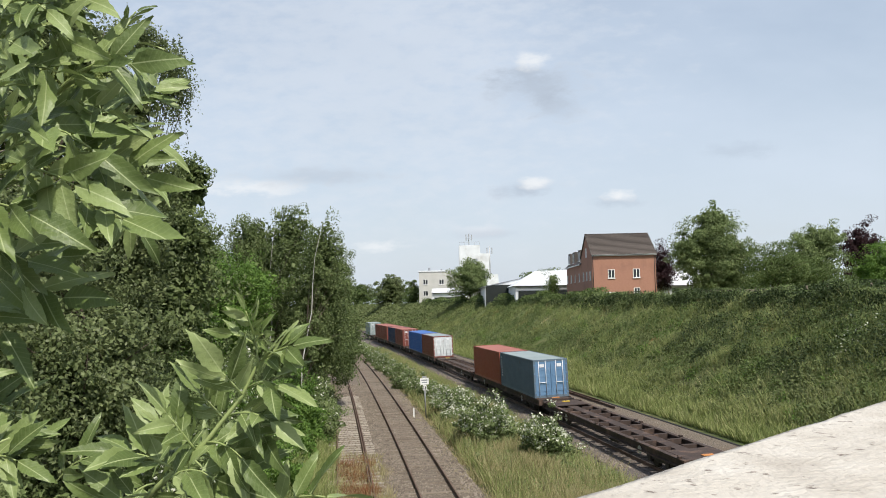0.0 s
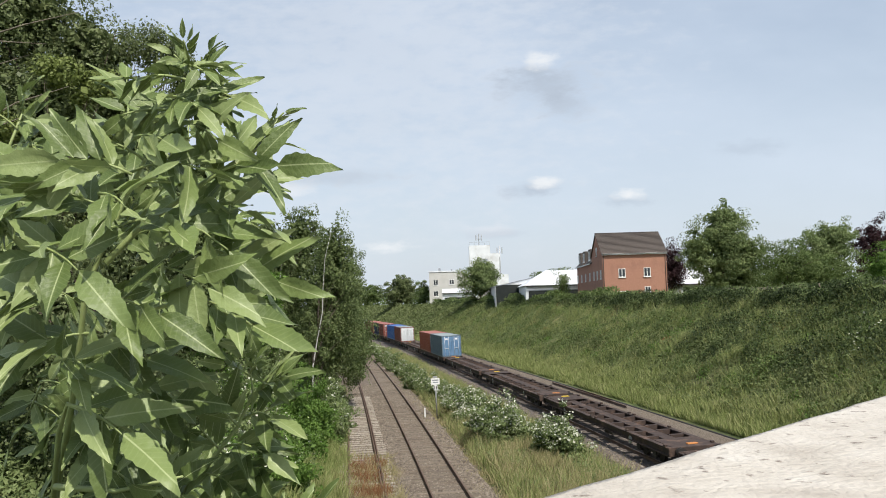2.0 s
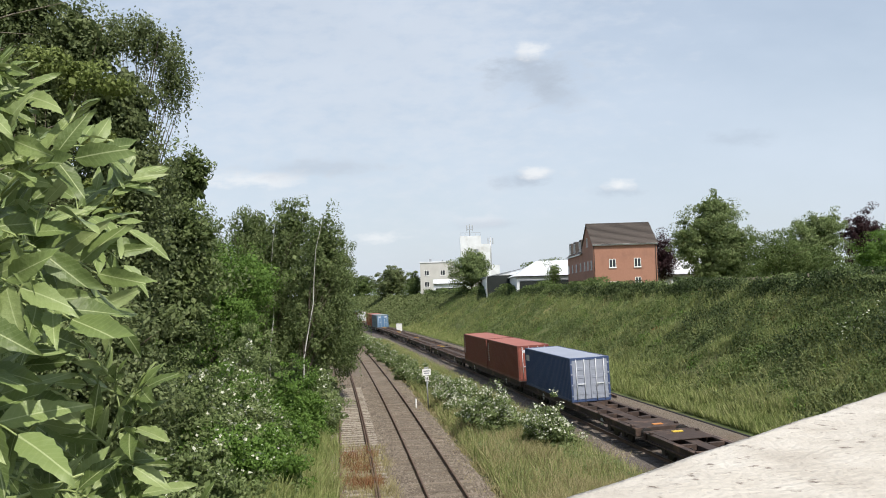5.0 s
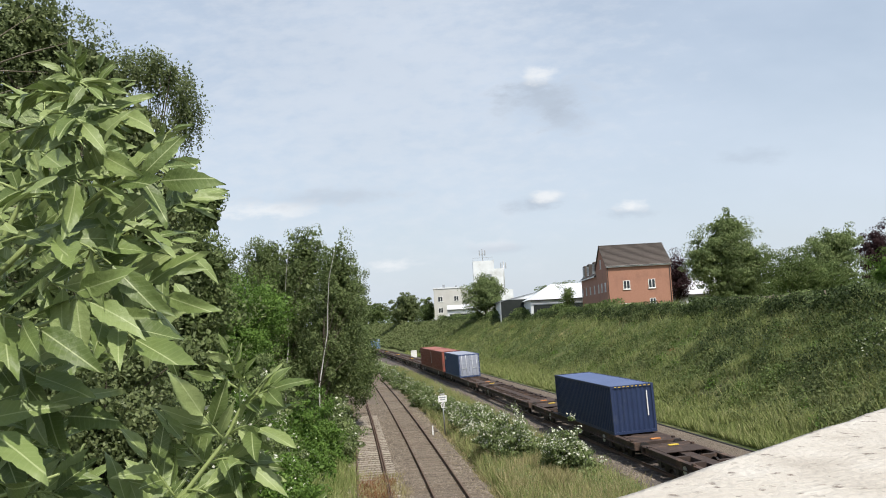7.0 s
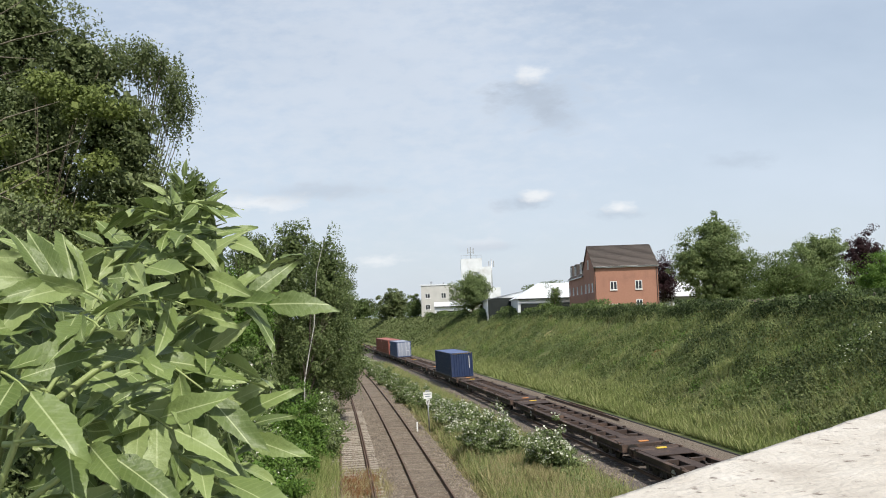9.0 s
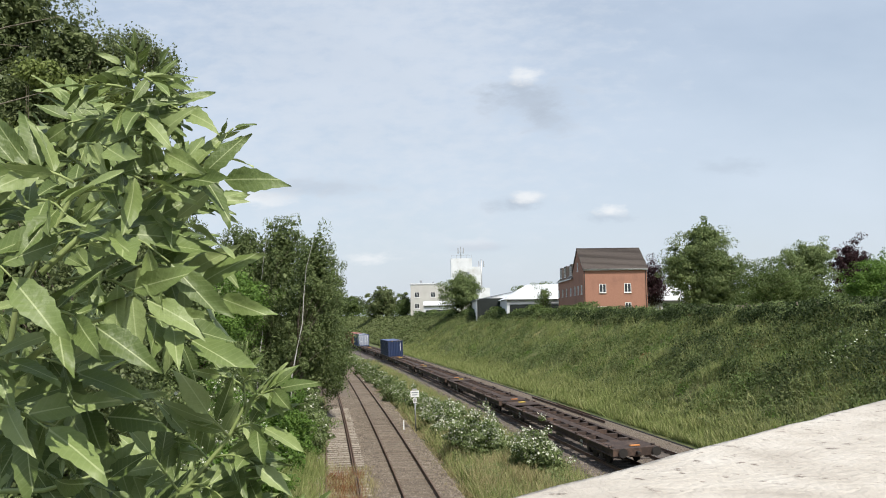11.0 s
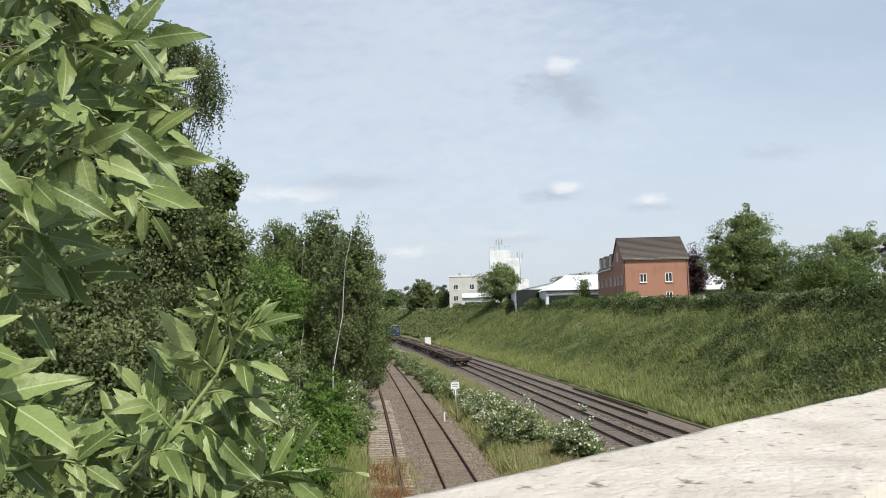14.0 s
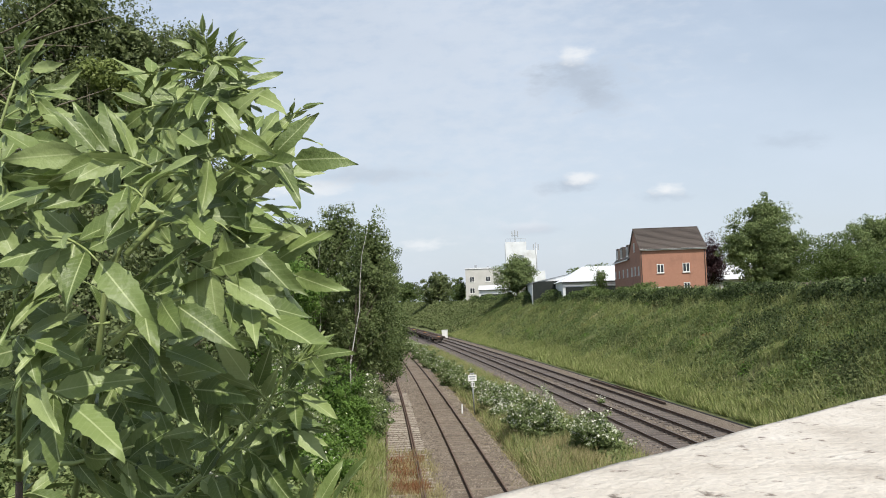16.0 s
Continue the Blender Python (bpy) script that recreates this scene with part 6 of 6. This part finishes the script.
outer = ash_branch("small ash shoot at the edge of the branches", [
    [(0.000, 0.00, -0.004), (-0.027, 0.00, -0.080), (-0.053, 0.00, -0.159), (-0.106, 0.05, -0.318), (-0.159, 0.10, -0.530)],
], [
    ((-0.002, 0.00, -0.013), (0.013, -0.03, 0.009), 0.000, 3, 0.044),
    ((-0.009, 0.00, -0.035), (0.035, -0.03, -0.031), 0.005, 3, 0.055),
    ((-0.011, 0.00, -0.040), (-0.049, -0.03, -0.013), 0.005, 3, 0.055),
    ((-0.022, 0.00, -0.071), (0.044, -0.03, -0.080), 0.009, 3, 0.069),
    ((-0.027, 0.00, -0.080), (-0.097, -0.03, -0.062), 0.009, 3, 0.072),
    ((-0.040, 0.00, -0.124), (0.031, -0.03, -0.146), 0.009, 3, 0.074),
    ((-0.053, 0.00, -0.159), (-0.124, -0.03, -0.159), 0.009, 3, 0.080),
    ((-0.057, 0.00, -0.177), (0.009, -0.03, -0.212), 0.009, 3, 0.078),
    ((-0.075, 0.00, -0.230), (-0.018, -0.03, -0.283), 0.007, 3, 0.080),
], (-0.16, -0.03, -0.32, -0.09, 0.05, 0.18), 6, 0.075, 404)


def train_pose(u, lift, t):
    y = u + TRAIN_SPEED * t
    x = float(main_x(y))
    slope = -0.17 - 0.0003 * (y - 50.0)
    return pose(x, y, lift, 0, -1.6, math.degrees(-math.atan(slope)))


def motions():
    for thing, u, lift in moving:
        walk(thing, [(t, train_pose(u, lift, t)) for t in range(0, 17)])
    walk(upper, [
        (0.00, pose(-0.521, 1.040, 8.175, 0.0, 0.0, 0.0)),
        (0.25, pose(-0.618, 1.040, 8.167, 0.0, -3.0, 1.6)),
        (0.50, pose(-0.634, 1.040, 8.150, 2.0, -4.0, 2.7)),
        (0.75, pose(-0.662, 1.040, 8.148, 2.0, -4.0, 3.0)),
        (1.00, pose(-0.693, 1.040, 8.132, 2.0, -5.0, 2.2)),
        (1.30, pose(-0.538, 1.040, 8.182, 0.0, -2.0, 0.5)),
        (1.60, pose(-0.444, 1.040, 8.079, -2.0, 1.0, -1.5)),
        (2.00, pose(-0.329, 1.040, 8.020, -6.0, 4.0, -3.0)),
        (2.30, pose(-0.325, 1.040, 8.040, -6.0, 4.0, -2.5)),
        (2.60, pose(-0.405, 1.040, 8.101, -3.0, 1.0, -0.9)),
        (2.90, pose(-0.512, 1.040, 8.170, 0.0, -2.0, 1.1)),
        (3.10, pose(-0.650, 1.040, 8.157, 3.0, -6.0, 2.2)),
        (3.30, pose(-0.824, 1.040, 8.157, 4.0, -12.0, 2.9)),
        (3.60, pose(-0.900, 1.040, 8.122, 4.0, -14.0, 2.7)),
        (4.20, pose(-0.890, 1.040, 8.101, 4.0, -14.0, -0.7)),
        (5.20, pose(-0.478, 1.040, 8.016, -8.0, 0.0, -1.7)),
        (6.30, pose(-0.110, 1.040, 7.894, -14.0, 6.0, 2.8)),
        (6.50, pose(-0.143, 1.040, 7.895, -14.0, 6.0, 2.1)),
        (6.70, pose(-0.267, 1.040, 7.934, -12.0, 5.0, 0.9)),
        (6.90, pose(-0.410, 1.040, 8.009, -8.0, 6.0, -0.5)),
        (7.10, pose(-0.533, 1.040, 8.060, -6.0, 3.0, -1.7)),
        (7.30, pose(-0.644, 1.040, 8.043, -6.0, 0.0, -2.6)),
        (7.50, pose(-0.732, 1.040, 8.025, -8.0, -2.0, -3.0)),
        (7.80, pose(-0.840, 1.040, 7.993, -12.0, -5.0, -2.4)),
        (8.00, pose(-0.753, 1.040, 7.970, -16.0, -4.0, -1.3)),
        (8.25, pose(-0.618, 1.040, 7.935, -20.0, 0.0, 0.4)),
        (8.50, pose(-0.547, 1.040, 7.936, -22.0, 3.0, 1.9)),
        (8.80, pose(-0.423, 1.040, 7.880, -24.0, 5.0, 3.0)),
        (9.00, pose(-0.326, 1.040, 7.850, -26.0, 7.0, 2.9)),
        (9.20, pose(-0.260, 1.040, 7.826, -28.0, 9.0, 2.2)),
        (9.50, pose(-0.172, 1.040, 7.727, -30.0, 10.0, 0.4)),
        (9.70, pose(-0.152, 1.040, 7.625, -32.0, 13.0, -0.9)),
        (10.50, pose(-0.293, 1.040, 7.907, -14.0, 8.0, -2.5)),
        (11.80, pose(-0.413, 1.040, 8.027, -5.0, 2.0, 2.7)),
        (12.00, pose(-0.392, 1.040, 8.047, -3.0, 2.0, 1.9)),
        (12.30, pose(-0.424, 1.040, 8.061, 0.0, 0.0, -0.0)),
        (12.60, pose(-0.447, 1.040, 8.075, 0.0, 0.0, -1.9)),
        (13.00, pose(-0.472, 1.040, 8.124, 0.0, 0.0, -3.0)),
        (13.30, pose(-0.515, 1.040, 8.146, 0.0, -1.0, -2.2)),
        (13.50, pose(-0.531, 1.040, 8.149, 0.0, -1.0, -1.1)),
        (13.80, pose(-0.558, 1.040, 8.130, 0.0, -2.0, 1.0)),
        (14.00, pose(-0.550, 1.040, 8.138, 0.0, -1.0, 2.1)),
        (14.30, pose(-0.523, 1.040, 8.099, 0.0, 0.0, 3.0)),
        (14.50, pose(-0.480, 1.040, 8.085, 0.0, 0.0, 2.8)),
        (14.80, pose(-0.459, 1.040, 8.077, 0.0, 1.0, 1.5)),
        (15.00, pose(-0.464, 1.040, 8.049, -2.0, 2.0, 0.2)),
        (15.25, pose(-0.430, 1.040, 8.021, -5.0, 3.0, -1.5)),
        (15.50, pose(-0.374, 1.040, 7.992, -8.0, 6.0, -2.7)),
        (15.75, pose(-0.367, 1.040, 7.996, -7.0, 5.0, -3.0)),
        (16.00, pose(-0.352, 1.040, 7.996, -6.0, 5.0, -2.3)),
    ])
    walk(sprig, [
        (0.00, pose(-0.284, 1.160, 7.677, 0.0, 0.0, 0.0)),
        (0.25, pose(-0.415, 1.160, 7.742, 0.0, -6.0, 1.6)),
        (0.50, pose(-0.459, 1.160, 7.763, 3.0, -10.0, 2.7)),
        (0.75, pose(-0.456, 1.160, 7.759, 3.0, -10.0, 3.0)),
        (1.00, pose(-0.407, 1.160, 7.711, 0.0, -6.0, 2.2)),
        (1.30, pose(-0.354, 1.160, 7.643, 0.0, -2.0, 0.5)),
        (1.60, pose(-0.330, 1.160, 7.621, 0.0, 0.0, -1.5)),
        (2.00, pose(-0.307, 1.160, 7.614, -2.0, 0.0, -3.0)),
        (2.30, pose(-0.298, 1.160, 7.633, 0.0, 0.0, -2.5)),
        (2.60, pose(-0.291, 1.160, 7.639, 0.0, 0.0, -0.9)),
        (2.90, pose(-0.284, 1.160, 7.692, 2.0, -1.0, 1.1)),
        (3.10, pose(-0.317, 1.160, 7.710, 3.0, -3.0, 2.2)),
        (3.30, pose(-0.379, 1.160, 7.734, 4.0, -6.0, 2.9)),
        (3.50, pose(-0.450, 1.160, 7.746, 2.0, -10.0, 2.9)),
        (3.70, pose(-0.502, 1.160, 7.713, 0.0, -12.0, 2.4)),
        (4.00, pose(-0.578, 1.160, 7.723, 0.0, -12.0, 0.7)),
        (4.20, pose(-0.626, 1.160, 7.684, 0.0, -14.0, -0.7)),
        (5.20, pose(-0.438, 1.160, 7.609, -8.0, -6.0, -1.7)),
        (6.30, pose(-0.193, 1.160, 7.572, -10.0, 6.0, 2.8)),
        (6.50, pose(-0.188, 1.160, 7.583, -10.0, 6.0, 2.1)),
        (6.70, pose(-0.247, 1.160, 7.612, -8.0, 4.0, 0.9)),
        (6.90, pose(-0.302, 1.160, 7.633, -6.0, 2.0, -0.5)),
        (7.10, pose(-0.357, 1.160, 7.634, -6.0, -1.0, -1.7)),
        (7.30, pose(-0.381, 1.160, 7.622, -8.0, -4.0, -2.6)),
        (7.50, pose(-0.458, 1.160, 7.635, -10.0, -8.0, -3.0)),
        (7.80, pose(-0.516, 1.160, 7.671, -8.0, -10.0, -2.4)),
        (8.00, pose(-0.533, 1.160, 7.674, -8.0, -11.0, -1.3)),
        (8.30, pose(-0.485, 1.160, 7.639, -8.0, -9.0, 0.7)),
        (8.50, pose(-0.360, 1.160, 7.594, -10.0, -3.0, 1.9)),
        (8.80, pose(-0.272, 1.160, 7.527, -14.0, 2.0, 3.0)),
        (9.00, pose(-0.342, 1.160, 7.580, -12.0, 2.0, 2.9)),
        (9.50, pose(-0.238, 1.160, 7.506, -14.0, 8.0, 0.4)),
        (9.70, pose(-0.238, 1.160, 7.472, -16.0, 10.0, -0.9)),
        (10.50, pose(-0.285, 1.160, 7.573, -6.0, 2.0, -2.5)),
        (11.80, pose(-0.286, 1.160, 7.593, 0.0, 0.0, 2.7)),
        (12.00, pose(-0.281, 1.160, 7.587, 0.0, 0.0, 1.9)),
        (12.30, pose(-0.285, 1.160, 7.595, 0.0, 0.0, -0.0)),
        (12.60, pose(-0.298, 1.160, 7.602, 0.0, 0.0, -1.9)),
        (13.00, pose(-0.346, 1.160, 7.632, 0.0, -2.0, -3.0)),
        (13.30, pose(-0.365, 1.160, 7.648, 0.0, -3.0, -2.2)),
        (13.50, pose(-0.365, 1.160, 7.657, 2.0, -3.0, -1.1)),
        (13.80, pose(-0.369, 1.160, 7.664, 2.0, -3.0, 1.0)),
        (14.00, pose(-0.373, 1.160, 7.634, 0.0, -2.0, 2.1)),
        (14.30, pose(-0.372, 1.160, 7.631, 0.0, -1.0, 3.0)),
        (14.50, pose(-0.358, 1.160, 7.612, 0.0, 0.0, 2.8)),
        (14.80, pose(-0.373, 1.160, 7.600, 0.0, 0.0, 1.5)),
        (15.00, pose(-0.376, 1.160, 7.593, 0.0, 0.0, 0.2)),
        (15.30, pose(-0.354, 1.160, 7.601, 0.0, 1.0, -1.8)),
        (15.50, pose(-0.312, 1.160, 7.615, 0.0, 2.0, -2.7)),
        (16.00, pose(-0.316, 1.160, 7.609, 0.0, 2.0, -2.3)),
    ])
    walk(lower, [
        (0.00, pose(-0.517, 1.000, 7.561, 0.0, -4.0, 0.0)),
        (0.50, pose(-0.577, 1.000, 7.571, 0.0, -6.0, 2.7)),
        (1.00, pose(-0.573, 1.000, 7.557, 0.0, -6.0, 2.2)),
        (1.50, pose(-0.455, 1.000, 7.508, 0.0, -2.0, -0.9)),
        (2.00, pose(-0.314, 1.000, 7.486, 0.0, 4.0, -3.0)),
        (2.50, pose(-0.340, 1.000, 7.501, 0.0, 3.0, -1.5)),
        (3.00, pose(-0.427, 1.000, 7.544, 0.0, 0.0, 1.7)),
        (3.50, pose(-0.465, 1.000, 7.522, -4.0, -3.0, 2.9)),
        (4.00, pose(-0.488, 1.000, 7.523, -4.0, -4.0, 0.7)),
        (4.20, pose(-0.512, 1.000, 7.517, -4.0, -5.0, -0.7)),
        (5.20, pose(-0.393, 1.000, 7.517, -4.0, 0.0, -1.7)),
        (6.30, pose(-0.261, 1.000, 7.507, -8.0, 6.0, 2.8)),
        (6.50, pose(-0.277, 1.000, 7.513, -8.0, 6.0, 2.1)),
        (6.70, pose(-0.347, 1.000, 7.529, -6.0, 4.0, 0.9)),
        (7.00, pose(-0.479, 1.000, 7.536, -4.0, 0.0, -1.1)),
        (7.50, pose(-0.499, 1.000, 7.539, -6.0, -2.0, -3.0)),
        (8.00, pose(-0.428, 1.000, 7.569, -8.0, -2.0, -1.3)),
        (8.50, pose(-0.496, 1.000, 7.522, -8.0, -2.0, 1.9)),
        (9.00, pose(-0.344, 1.000, 7.588, -8.0, 4.0, 2.9)),
        (9.50, pose(-0.337, 1.000, 7.504, -10.0, 6.0, 0.4)),
        (10.50, pose(-0.363, 1.000, 7.496, -4.0, 2.0, -2.5)),
        (12.00, pose(-0.379, 1.000, 7.462, 0.0, 0.0, 1.9)),
        (12.50, pose(-0.395, 1.000, 7.462, 0.0, 0.0, -1.4)),
        (13.00, pose(-0.426, 1.000, 7.474, 0.0, -1.0, -3.0)),
        (13.50, pose(-0.452, 1.000, 7.488, 0.0, -2.0, -1.1)),
        (14.00, pose(-0.470, 1.000, 7.473, 0.0, -2.0, 2.1)),
        (14.50, pose(-0.478, 1.000, 7.462, 0.0, 0.0, 2.8)),
        (15.00, pose(-0.465, 1.000, 7.468, 0.0, 1.0, 0.2)),
        (15.50, pose(-0.432, 1.000, 7.497, 0.0, 2.0, -2.7)),
        (16.00, pose(-0.431, 1.000, 7.489, 0.0, 2.0, -2.3)),
    ])
    walk(outer, [
        (0.00, pose(-0.839, 1.250, 7.912, 0.0, 0.0, 0.0)),
        (1.00, pose(-0.924, 1.250, 7.938, 0.0, 0.0, 2.2)),
        (1.60, pose(-0.730, 1.250, 7.980, 0.0, 2.0, -1.5)),
        (2.00, pose(-0.685, 1.250, 7.998, 0.0, 3.0, -3.0)),
        (2.50, pose(-0.718, 1.250, 7.980, 0.0, 2.0, -1.5)),
        (3.00, pose(-0.837, 1.250, 7.899, 0.0, 0.0, 1.7)),
        (3.30, pose(-0.776, 1.250, 7.772, 0.0, 0.0, 2.9)),
        (3.70, pose(-0.656, 1.250, 7.711, 0.0, 0.0, 2.4)),
        (4.00, pose(-0.645, 1.250, 7.790, 0.0, 0.0, 0.7)),
        (4.20, pose(-0.641, 1.250, 7.782, 0.0, 0.0, -0.7)),
        (5.20, pose(-0.640, 1.250, 7.803, 0.0, 4.0, -1.7)),
        (6.30, pose(-0.646, 1.250, 7.806, 0.0, 6.0, 2.8)),
        (6.50, pose(-0.627, 1.250, 7.797, 0.0, 8.0, 2.1)),
        (6.70, pose(-0.679, 1.250, 7.861, 0.0, 5.0, 0.9)),
        (7.00, pose(-0.786, 1.250, 7.951, 0.0, 0.0, -1.1)),
        (7.50, pose(-0.952, 1.250, 7.978, 0.0, -5.0, -3.0)),
        (8.50, pose(-0.906, 1.250, 7.870, 0.0, -3.0, 1.9)),
        (8.80, pose(-0.811, 1.250, 7.852, 0.0, -2.0, 3.0)),
        (9.20, pose(-0.685, 1.250, 7.797, 0.0, 2.0, 2.2)),
        (9.50, pose(-0.623, 1.250, 7.794, 0.0, 5.0, 0.4)),
        (9.70, pose(-0.632, 1.250, 7.782, 0.0, 5.0, -0.9)),
        (11.00, pose(-0.763, 1.250, 7.840, 0.0, 0.0, 0.5)),
        (12.00, pose(-0.807, 1.250, 7.911, 0.0, 0.0, 1.9)),
        (13.50, pose(-0.902, 1.250, 7.912, 0.0, 0.0, -1.1)),
        (15.00, pose(-0.847, 1.250, 8.001, 0.0, 0.0, 0.2)),
        (15.50, pose(-0.788, 1.250, 8.059, 0.0, 0.0, -2.7)),
        (16.00, pose(-0.764, 1.250, 8.055, 0.0, 0.0, -2.3)),
    ])


motions()
